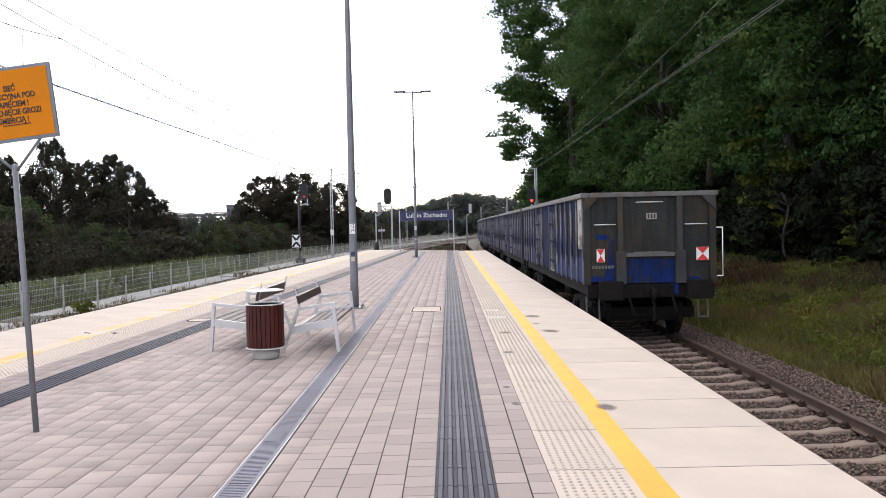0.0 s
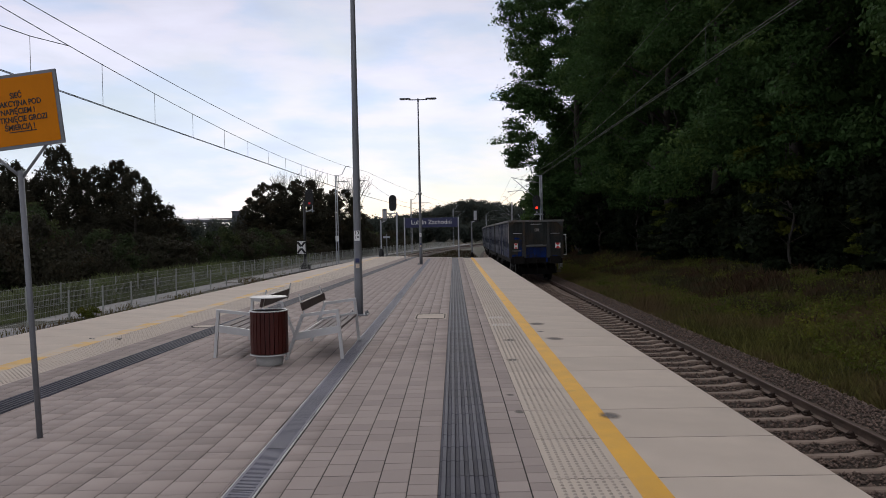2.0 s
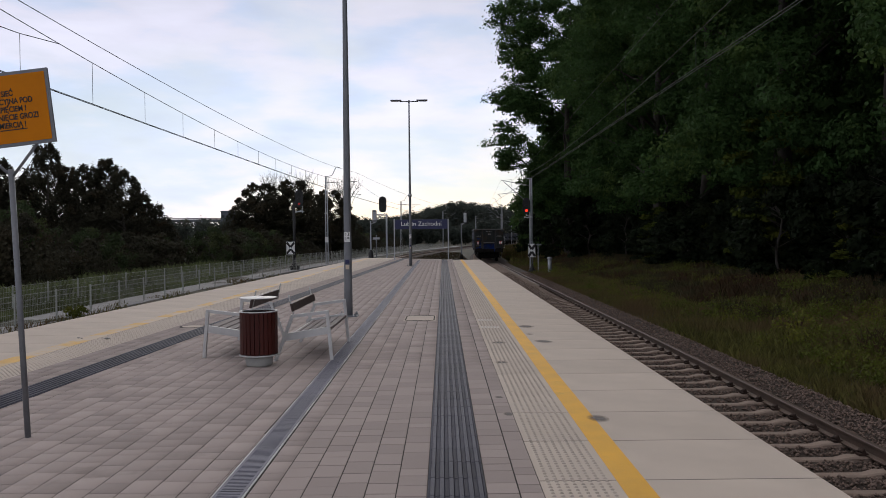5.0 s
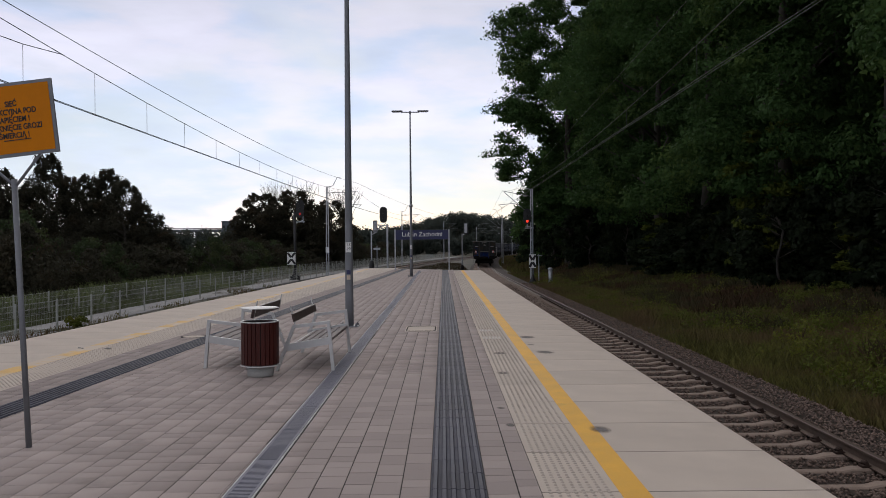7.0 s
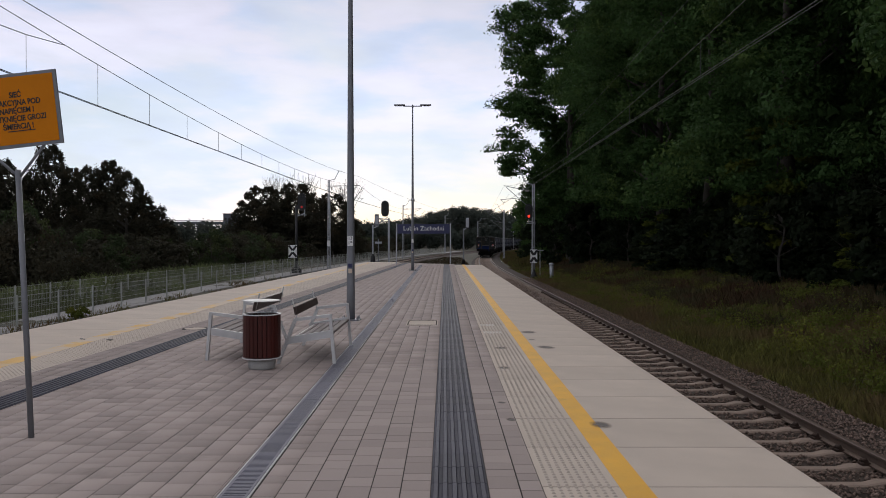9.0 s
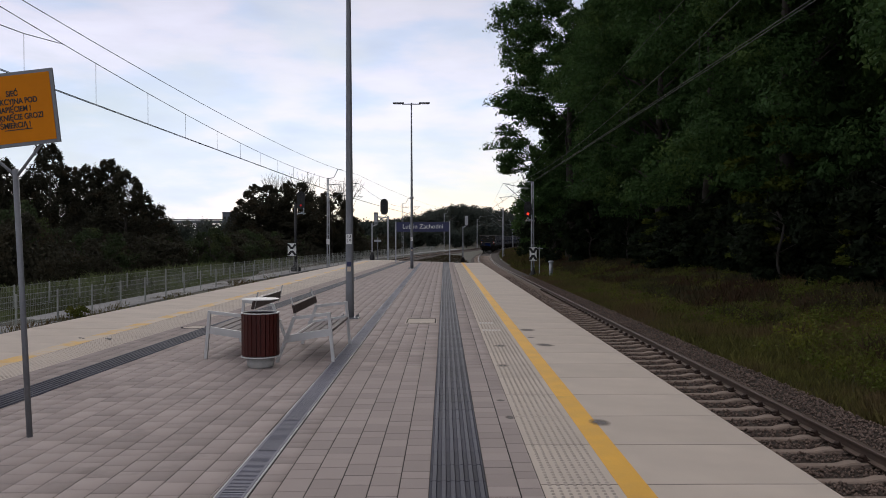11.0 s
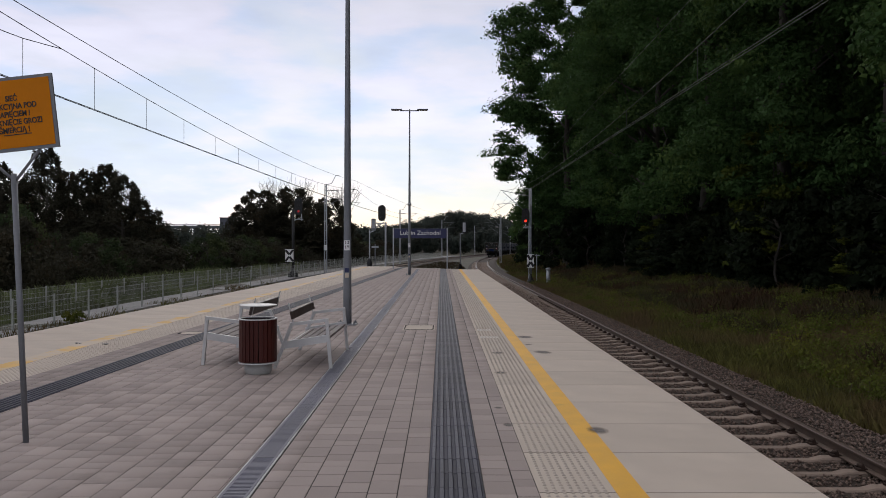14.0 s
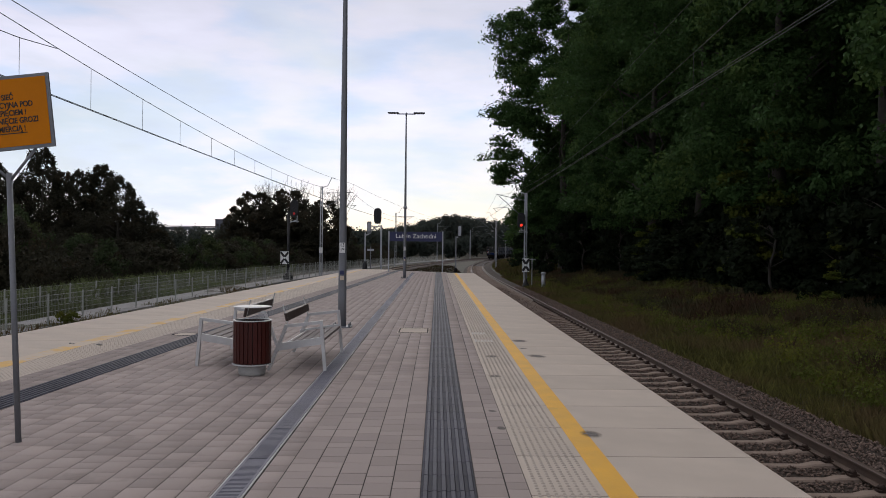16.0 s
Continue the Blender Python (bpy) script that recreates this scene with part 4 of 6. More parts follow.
# ---- platform furniture ----
def build_lamp(x, y, number, clamped):
    g = thing("street_lamp", "tall grey tapered steel platform lamp with two flat heads", "street lamp", pose(x, y, 0), "platform lamps")
    bm = bmesh.new()
    lathe(bm, [(0.085, 0.02), (0.083, 0.5), (0.078, 1.2), (0.073, 2.0), (0.058, 4.5), (0.044, 6.6), (0.034, 8.7)], 20)
    part("pole", bm, M_GALVD, g, "tapered grey pole")
    bm = bmesh.new()
    box(bm, -0.19, 0.19, -0.19, 0.19, 0.0, 0.022, 0.004)
    for sx in (-0.15, 0.15):
        for sy in (-0.15, 0.15):
            rod(bm, (sx, sy, 0.022), (sx, sy, 0.055), 0.022, n=6)
            rod(bm, (sx, sy, 0.055), (sx, sy, 0.085), 0.011, n=8)
    part("base_plate", bm, M_GALVD, g, "bolted steel base plate")
    bm = bmesh.new()
    rod(bm, (-0.5, 0, 8.71), (0.5, 0, 8.71), 0.028, n=10)
    lathe(bm, [(0.04, 8.6), (0.045, 8.66), (0.045, 8.75), (0.02, 8.79)], 12)
    part("cross_arm", bm, M_GALVD, g)
    for s in (-1, 1):
        bm = bmesh.new()
        box(bm, min(s * 0.4, s * 0.98), max(s * 0.4, s * 0.98), -0.12, 0.12, 8.722, 8.775, 0.02, pose(0, 0, 0.02))
        h = part("lamp_head", bm, M_GALVD, g, "flat dark LED lamp head")
        part("lens", one(box, min(s * 0.55, s * 0.93), max(s * 0.55, s * 0.93), -0.09, 0.09, 8.712, 8.721), M_WHITE, h)
    if clamped:
        bm = bmesh.new()
        lathe(bm, [(0.070, 3.68), (0.105, 3.70), (0.105, 3.80), (0.070, 3.82)], 16)
        part("collar", bm, M_GALV, g, "clamp collar")
    lb = part("number_label", one(box, -0.054, 0.054, -0.090, -0.080, 1.475, 1.675), M_WHITE, g, "white number label")
    for i, tx in enumerate(number):
        lettering("label_digits", tx, 0.092, pose(0, -0.0925, 1.627 - i * 0.092, 90), M_BLACK, lb, 0.001)
    bm = bmesh.new()
    box(bm, -0.04, 0.04, -0.094, -0.084, 1.045, 1.125)
    part("blue_sticker", bm, M_NAVY, g, "small blue sticker")
    bm = bmesh.new()
    box(bm, -0.036, 0.036, -0.094, -0.084, 0.935, 1.02)
    part("warning_sticker", bm, M_YELLOW_OLD, g, "small yellow warning sticker")
    return g


build_lamp(-1.897, 16.1, ("13", "19"), False)
build_lamp(-1.74, 43.0, ("13", "21"), True)


def build_warning_sign():
    g = thing("warning_sign", "orange catenary warning sign on a leaning grey post", "sign", pose(-3.325, 6.45, 0))
    bm = bmesh.new()
    rod(bm, (-0.008, 0, 0), (-0.103, 0, 2.14), 0.023, n=14)
    part("post", bm, M_GALVD, g, "thin grey steel post")
    m = pose(-0.085, -0.02, 2.612, 0, -6.4, 0)
    bm = bmesh.new()
    rod(bm, (-0.092, 0, 2.08), (-0.235 + 0.35, 0, 2.35), 0.012, n=8)
    rod(bm, (-0.092, 0, 2.08), (-0.34, 0, 2.29), 0.012, n=8)
    part("strut", bm, M_GALVD, g, "forked brace")
    bm = bmesh.new()
    box(bm, -0.325, 0.325, -0.004, 0.016, -0.295, 0.295, 0.004, m)
    # the rim takes the darker zinc, its shade put into the tone
    b = part("panel", bm, M_GALVD, g, "grey metal rim")
    bm = bmesh.new()
    box(bm, -0.298, 0.298, -0.008, -0.0042, -0.268, 0.268, 0.0, m)
    part("face", bm, M_ORANGE, b, "orange-yellow enamel face")
    for i, tx in enumerate(("SIE\u0106", "TRAKCYJNA POD", "NAPI\u0118CIEM !", "DOTKNI\u0118CIE GROZI", "\u015aMIERCI\u0104 !")):
        t = lettering("sign_text", tx, 0.062, m @ pose(-0.012, -0.0095, 0.122 - i * 0.063, 90), M_BLACK, b, 0.0014)
        t.scale = (0.80, 1, 1)
    bm = bmesh.new()
    box(bm, -0.10, 0.12, -0.011, -0.0085, -0.168, -0.161, 0.0, m)
    part("underline", bm, M_BLACK, b)


build_warning_sign()


def build_bench(m, bx=-0.150, bz=0.675, bh=0.052):
    """Seat faces +x; feet on the ground, length along y."""
    g = thing("bench", "light grey steel bench with wooden slats and low backrest", "bench", m, "benches back to back")
    half = 0.91
    for s in (-1, 1):
        y = s * half
        bm = bmesh.new()
        up = (0, 1, 0)
        bar(bm, (0.36, y, 0.0), (0.305, y, 0.635), 0.04, 0.05, up)
        bar(bm, (0.325, y, 0.62), (-0.145, y, 0.565), 0.04, 0.035, up)
        bar(bm, (-0.36, y, 0.0), (-0.135, y, 0.58), 0.04, 0.05, up)
        bar(bm, (-0.265, y, 0.292), (0.322, y, 0.385), 0.092, 0.03, up)
        part("side_frame", bm, M_FRAME, g, "light grey steel side frame")
        bm = bmesh.new()
        bar(bm, (bx + 0.012, y - s * 0.10, bz - 0.10), (bx - 0.052, y - s * 0.10, bz + 0.155), 0.014, 0.022, up)
        part("back_support", bm, M_FRAME, g)
    bm = bmesh.new()
    bar(bm, (0.26, -half, 0.36), (0.26, half, 0.36), 0.04, 0.04)
    bar(bm, (-0.16, -half, 0.31), (-0.16, half, 0.31), 0.04, 0.04)
    part("seat_rail", bm, M_FRAME, g)
    slat = None
    for i in range(5):
        x = -0.16 + i * 0.112
        z = 0.315 + i * 0.0165
        mm = pose(x, 0, z, 0, -8.5, 0)
        if slat is None:
            slat = part("seat_slat", one(box, -0.048, 0.048, -half + 0.03, half - 0.03, -0.016, 0.016, 0.006), M_SEAT, g, "varnished seat slat, sky reflection in its greyish tone")
            slat.matrix_basis = mm
        else:
            share("seat_slat", slat, g, mm)
    bm = bmesh.new()
    box(bm, -0.016, 0.016, -half + 0.03, half - 0.03, -bh, bh, 0.008)
    o = part("backrest", bm, M_BROWN, g, "dark brown wooden backrest board")
    o.matrix_basis = pose(bx, 0, bz, 0, -12, 0)
    return g


build_bench(pose(-1.80, 11.27, 0))
build_bench(pose(-2.80, 11.56, 0, 0, 0, 180), -0.26, 0.72, 0.072)


def build_bin():
    g = thing("litter_bin", "round litter bin with red-brown wooden slats on concrete foot", "litter bin", pose(-2.285, 9.98, 0))
    part("foot", one(lathe, [(0.15, 0.0), (0.162, 0.02), (0.172, 0.125)], 28), M_CONC, g, "pale concrete foot")
    part("lower_ring", one(lathe, [(0.232, 0.130), (0.24, 0.133), (0.24, 0.141), (0.232, 0.145)], 32), M_FRAME, g)
    part("liner", one(lathe, [(0.205, 0.15), (0.205, 0.66), (0.19, 0.66), (0.185, 0.30)], 28), M_BLACK, g, "dark inner liner")
    slat = None
    n = 26
    for i in range(n):
        m = pose(0, 0, 0, 0, 0, 360 / n * i) @ pose(0.219, 0, 0.41)
        if slat is None:
            slat = part("slat", one(box, -0.010, 0.010, -0.0235, 0.0235, -0.258, 0.258, 0.004), M_REDWOOD, g, "red-brown wooden slat")
            slat.matrix_basis = m
        else:
            share("slat", slat, g, m)
    bm = bmesh.new()
    for z in (0.672,):
        for k in range(32):
            a, b = 2 * math.pi * k / 32, 2 * math.pi * (k + 1) / 32
            bar(bm, (0.222 * math.cos(a), 0.222 * math.sin(a), z), (0.222 * math.cos(b), 0.222 * math.sin(b), z), 0.026, 0.012)
    part("upper_ring", bm, M_FRAME, g, "light grey steel ring")
    for k in range(4):
        a = math.radians(40 + 90 * k)
        part("lid_support", one(bar, (0.215 * math.cos(a), 0.215 * math.sin(a), 0.67), (0.215 * math.cos(a), 0.215 * math.sin(a), 0.83), 0.03, 0.008), M_FRAME, g)
    part("lid", one(lathe, [(0.22, 0.832), (0.232, 0.834), (0.232, 0.841), (0.22, 0.844), (0.0001, 0.850)], 32), M_FRAME, g, "flat light grey lid")


build_bin()


def build_name_board():
    g = thing("station_name_board", "navy station name board with white lettering on two posts", "sign", pose(0, 54.3, 0))
    for x in (-3.27, 0.34):
        part("post", one(bar, (x, 0, 0), (x, 0, 2.74), 0.08, 0.08, (0, 1, 0)), M_GALV, g, "light grey post")
    b = part("panel", one(box, -3.225, 0.295, -0.03, 0.03, 2.06, 2.70, 0.006), M_NAVY, g, "navy blue panel")
    lettering("board_text", "Lublin Zachodni", 0.42, pose(-1.46, -0.034, 2.40, 90), M_WHITE, b, 0.0)


build_name_board()


def build_hatch():
    g = thing("manhole_cover", "square paved manhole cover with a dark rounded rim", "manhole cover", pose(-0.455, 15.55, 0))
    bm = bmesh.new()
    box(bm, -0.30, 0.30, -0.50, 0.50, -0.02, 0.003, 0.0)
    part("cover", bm, M_SLAB, g, "pale worn cover")
    loops = []
    for grow, z in ((0.0, -0.01), (0.0, 0.005), (-0.022, 0.005), (-0.022, 0.001)):
        loop = []
        for cx, cy, a0 in ((0.17, 0.36, 0), (-0.17, 0.36, 90), (-0.17, -0.36, 180), (0.17, -0.36, 270)):
            for k in range(6):
                a = math.radians(a0 + 18 * k)
                loop.append((cx + (0.11 + grow) * math.cos(a), cy + (0.12 + 3.0 * grow) * math.sin(a), z))
        loops += loop
    n = 24
    ring = [(j * n + i, j * n + (i + 1) % n, (j + 1) * n + (i + 1) % n, (j + 1) * n + i) for j in range(3) for i in range(n)]
    solid("rim", loops, ring, M_IRON, g)


build_hatch()


def build_round_cover():
    g = thing("inspection_cover", "small round inspection cover set in the pavers", "manhole cover", pose(-4.50, 14.5, 0))
    part("cover", one(lathe, [(0.19, -0.02), (0.19, 0.003), (0.17, 0.005)], 24), M_SLAB, g, "pale round cover")
    part("rim", one(lathe, [(0.235, -0.02), (0.235, 0.002), (0.225, 0.0025)], 24), M_IRON, g, "dark iron rim")
    for x, y, s in ((-5.31, 12.76, 0.034), (-5.38, 12.82, 0.016), (-5.83, 12.9, 0.024), (-5.76, 12.86, 0.018)):
        bm = bmesh.new()
        bmesh.ops.create_icosphere(bm, subdivisions=1, radius=s)
        for v in bm.verts:
            v.co = Vector((v.co.x * 1.3, v.co.y * (0.8 + 0.3 * math.sin(v.co.x * 90)), v.co.z * 0.5 + s * 0.4))
        o = part("pebble", bm, M_CONC)
        o.location = (x, y, 0.002)
        tagged(o, "small grey stone lying on the platform slabs", "stone", "loose stones")


build_round_cover()


def build_stains():
    """Dark oily spots on the slabs, irregular and very thin."""
    rng = random.Random(8)
    m = mat("dark_oily_spot", (0.14, 0.125, 0.115), 0.8, 0, 0.3, 14, 0.1, 90)
    n, l = m.node_tree.nodes, m.node_tree.links
    b = n["Principled BSDF"]
    tc = n.new("ShaderNodeTexCoord")
    ln = n.new("ShaderNodeVectorMath")
    ln.operation = "LENGTH"
    nz = n.new("ShaderNodeTexNoise")
    nz.inputs["Scale"].default_value, nz.inputs["Detail"].default_value = 22, 6
    l.new(tc.outputs["Object"], ln.inputs[0])
    l.new(tc.outputs["Object"], nz.inputs["Vector"])
    mr = n.new("ShaderNodeMapRange")
    mr.inputs["From Min"].default_value, mr.inputs["From Max"].default_value = 0.06, 0.17
    mr.inputs["To Min"].default_value, mr.inputs["To Max"].default_value = 1.25, -0.15
    l.new(ln.outputs["Value"], mr.inputs["Value"])
    mu = n.new("ShaderNodeMath")
    mu.operation = "MULTIPLY"
    mu.use_clamp = True
    l.new(mr.outputs[0], mu.inputs[0])
    l.new(nz.outputs["Fac"], mu.inputs[1])
    m2 = n.new("ShaderNodeMath")
    m2.operation = "MULTIPLY"
    m2.use_clamp = True
    m2.inputs[1].default_value = 1.25
    l.new(mu.outputs[0], m2.inputs[0])
    l.new(m2.outputs[0], b.inputs["Alpha"])
    for x, y, s, t in ((1.31, 6.90, 0.62, 0.95), (1.47, 11.95, 0.85, 1.25), (1.41, 13.93, 0.95, 1.35), (1.36, 12.85, 0.4, 0.5), (0.80, 11.88, 0.7, 0.9), (0.71, 10.02, 0.55, 0.7), (0.53, 7.85, 0.28, 0.35), (0.56, 7.1, 0.3, 0.5)):
        v = [(0, 0, 0)] + [(0.19 * math.cos(k * math.pi / 10), 0.19 * math.sin(k * math.pi / 10), 0) for k in range(20)]
        o = solid("oil_spot", v, [(0, k + 1, (k + 1) % 20 + 1) for k in range(20)], m, PLATFORM)
        o.matrix_basis = Matrix.LocRotScale((x, y, 0.0032), Euler((0, 0, rng.random() * 0.4)), (s, t, 1))
        tagged(o, "dark oily spot on concrete")


build_stains()


# ---- signals, masts and wires ----
M_LAMP_RED = glow("red_signal_light", (1.0, 0.035, 0.015), 1.8)
M_LAMP_DIM = glow("dim_red_signal_light", (0.6, 0.02, 0.02), 0.22)


def signal_head(parent, x, z0, z1, w, lit=None, y=0.0, plate=True):
    bm = bmesh.new()
    n = 10
    pts = [(x - w / 2 + w / 2 * (1 - math.cos(math.pi * k / n)), (z1 - w / 2) + w / 2 * math.sin(math.pi * k / n)) for k in range(n + 1)]
    pts += [(x + w / 2 - w / 2 * (1 - math.cos(math.pi * k / n)), (z0 + w / 2) - w / 2 * math.sin(math.pi * k / n)) for k in range(n + 1)]
    f = [bm.verts.new((px, y - 0.06, pz)) for px, pz in pts]
    r = [bm.verts.new((px, y - 0.03, pz)) for px, pz in pts]
    bm.faces.new(f)
    bm.faces.new(r[::-1])
    for i in range(len(pts)):
        bm.faces.new((f[i], r[i], r[(i + 1) % len(pts)], f[(i + 1) % len(pts)]))
    box(bm, x - w * 0.28, x + w * 0.28, y - 0.03, y + 0.22, z0 + 0.12, z1 - 0.12, 0.02)
    h = part("signal_head", bm, M_BLACK, parent, "black rounded signal head")
    k = 3
    for i in range(k):
        z = z0 + (z1 - z0) * (i + 0.72) / (k + 0.45)
        bm = bmesh.new()
        lit_here = lit is not None and i == 0
        rod(bm, (x, y - 0.062, z), (x, y - 0.075, z), 0.085, n=16)
        part("signal_lens", bm, lit if lit_here else M_BLACK, h, "glowing red lens" if lit_here else "")
        bm = bmesh.new()
        for q in range(6):
            a0, a1 = math.pi * q / 6, math.pi * (q + 1) / 6
            bar(bm, (x + 0.11 * math.cos(a0), y - 0.12, z + 0.11 * math.sin(a0)), (x + 0.11 * math.cos(a1), y - 0.12, z + 0.11 * math.sin(a1)), 0.12, 0.008, (math.cos((a0 + a1) / 2), 0, math.sin((a0 + a1) / 2)))
        part("lens_hood", bm, M_BLACK, h)
    return h


def hourglass_board(parent, x, z0, z1, w, y):
    b = part("marker_board", one(box, x - w / 2, x + w / 2, y - 0.01, y + 0.01, z0, z1), M_WHITE, parent, "white board with a black cross")
    zm = (z0 + z1) / 2
    for s in (-1, 1):
        e = z1 if s > 0 else z0
        for d in (-1, 1):
            bar_m = bmesh.new()
            bar(bar_m, (x + d * 0.01, y - 0.014 - 0.0015 * (d + 1), zm + s * 0.08), (x + d * w * 0.45, y - 0.014 - 0.0015 * (d + 1), e - s * 0.06), 0.008, 0.16, (0, 0, 1))
            part("black_bar", bar_m, M_BLACK, b)


def lattice_mast(name, x, y, base, top, label, group="catenary masts", k=1.0):
    """Two slim channels drawn together upwards, tied with plates."""
    g = thing(name, label, "catenary mast", pose(x, y, 0), group)
    for s in (-1, 1):
        bm = bmesh.new()
        bar(bm, (s * 0.16 * k, 0, base), (s * 0.10 * k, 0, top), 0.07, 0.16, (0, 1, 0))
        part("channel", bm, M_GALV, g, "grey steel channel")
    n = int((top - base) / 0.85)
    for i in range(n):
        z = base + 0.6 + i * 0.85
        w = (0.16 - 0.06 * (z - base) / (top - base)) * k
        part("tie_plate", one(box, -w, w, -0.07, 0.07, z, z + 0.06), M_GALV, g)
    part("foundation", one(box, -0.35, 0.35, -0.35, 0.35, base - 0.3, base + 0.12, 0.03), M_CONC, g, "concrete foundation")
    return g


def cantilever(g, wx, z_mess, z_cont, side, top):
    """Arms from the mast to the wires; wx: the wire's place across from the mast."""
    bm = bmesh.new()
    rod(bm, (0, 0, top - 0.55), (wx, 0, z_mess), 0.022, n=8)
    rod(bm, (0, 0, top - 1.9), (wx * 0.92, 0, z_mess - 0.1), 0.022, n=8)
    rod(bm, (wx * 0.45, 0, z_cont + 0.35), (wx * 1.12, 0, z_cont + 0.22), 0.018, n=8)
    rod(bm, (wx * 1.1, 0, z_cont + 0.22), (wx, 0, z_cont), 0.015, n=6)
    part("bracket_arm", bm, M_GALVD, g, "steel bracket arms")
    bm = bmesh.new()
    for f, za, zb in ((0.16, top - 0.55, z_mess), (0.16, top - 1.9, z_mess - 0.1)):
        c = Vector((wx * f, 0, za + (zb - za) * f))
        for k in range(4):
            rod(bm, c + Vector((wx * 0.03 * k, 0, 0)), c + Vector((wx * (0.03 * k + 0.015), 0, 0)), 0.07, n=10)
    part("insulator", bm, M_CONC, g, "ribbed insulators")
    bm = bmesh.new()
    d = 1 if wx > 0 else -1
    bar(bm, (d * 0.05, 0, top - 0.05), (d * 0.50, 0, top + 0.05), 0.05, 0.05, (0, 1, 0))
    bar(bm, (d * 0.50, 0, top + 0.05), (d * 0.85, 0, top + 0.75), 0.05, 0.05, (0, 1, 0))
    bar(bm, (d * 0.85, 0, top + 0.75), (d * 1.15, 0, top + 0.72), 0.05, 0.05, (0, 1, 0))
    part("feeder_arm", bm, M_GALV, g, "cranked top arm for the feeder wire")


def mast_right(y, dx=2.06):
    x = track_right(y) + dx
    g = lattice_mast("catenary_mast", x, y, ground_z(x, y) - 0.1, 5.55, "grey twin-channel catenary mast beside the track", k=0.55)
    cantilever(g, -dx, 5.42, 4.22, -1, 5.55)
    return g, x


def mast_left(y, dx=-2.62):
    x = track_left(y) + dx
    g = lattice_mast("catenary_mast", x, y, ground_z(x, y) - 0.1, 6.75, "grey twin-channel catenary mast by the far track", k=0.62)
    cantilever(g, -dx, 6.28, 4.95, 1, 6.75)
    return g, x


MR, MRX = mast_right(56.5)
for yy in (104, 152, 205):
    mast_right(yy, 2.4)
for yy in (68.7, 118, 166, 215):
    mast_left(yy)
mast_right(2.0, 2.6)
mast_left(6.0)
lp = part("mast_number", one(box, -0.14, 0.14, -0.12, -0.10, 1.15, 1.6), M_WHITE, bpy.data.objects["catenary_mast.004"], "white mast number plate")


def build_right_signal():
    g = thing("railway_signal", "railway signal with a lit red lamp on a slim post", "signal", pose(MRX, 56.1, 0), "signals")
    base = ground_z(MRX, 56.1)
    part("post", one(rod, (0.02, 0, base), (0.02, 0, 4.3), 0.05, n=10), M_GALVD, g, "slim grey post")
    signal_head(g, -0.36, 3.05, 4.15, 0.52, M_LAMP_RED)
    bm = bmesh.new()
    bar(bm, (0.02, 0, 2.85), (-0.40, 0, 2.95), 0.05, 0.05, (0, 1, 0))
    bar(bm, (-0.36, 0.02, 2.90), (-0.36, 0.02, 3.2), 0.06, 0.06, (0, 1, 0))
    box(bm, -0.5, 0.10, -0.03, 0.25, 2.78, 2.83)
    part("bracket", bm, M_GALV, g, "light bracket platform")
    hourglass_board(g, -0.02, 0.05, 0.98, 0.48, -0.12)
    bm = bmesh.new()
    bar(bm, (0.42, 0, base), (0.42, 0, 1.0), 0.05, 0.05, (0, 1, 0))
    bar(bm, (0.30, 0, 0.90), (0.66, 0, 0.90), 0.05, 0.05, (0, 1, 0))
    part("side_marker", bm, M_GALV, g, "thin side post with a short arm")
    bm = bmesh.new()
    lathe(bm, [(0.26, base), (0.26, base + 0.2), (0.12, base + 0.45), (0.07, base + 0.7)], 12)
    part("foot", bm, M_BLACK, g, "black conical foot")


build_right_signal()


def build_left_signal():
    x, y = -11.75, 64.0
    g = thing("railway_signal", "dark railway signal with a dim red lamp beyond the fence", "signal", pose(x, y, 0), "signals")
    part("post", one(rod, (0, 0, -1.1), (0, 0, 4.4), 0.11, n=10), M_BLACK, g, "black post")
    signal_head(g, 0.42, 3.95, 5.35, 0.62, M_LAMP_DIM)
    bm = bmesh.new()
    bar(bm, (0, 0, 3.5), (0.65, 0, 3.75), 0.06, 0.06, (0, 1, 0))
    bar(bm, (0.65, 0, 3.5), (0.65, 0, 4.1), 0.05, 0.05, (0, 1, 0))
    box(bm, 0.0, 0.75, -0.05, 0.3, 3.6, 3.65)
    part("bracket", bm, M_GALV, g)
    hourglass_board(g, -0.28, 0.25, 1.25, 0.66, -0.14)
    part("foot", one(box, -0.35, 0.35, -0.3, 0.3, -1.3, -0.62, 0.05), M_BLACK, g, "black footing")
    part("foot_cone", one(lathe, [(0.3, -0.62), (0.2, -0.5), (0.13, -0.2)], 12), M_BLACK, g)


build_left_signal()


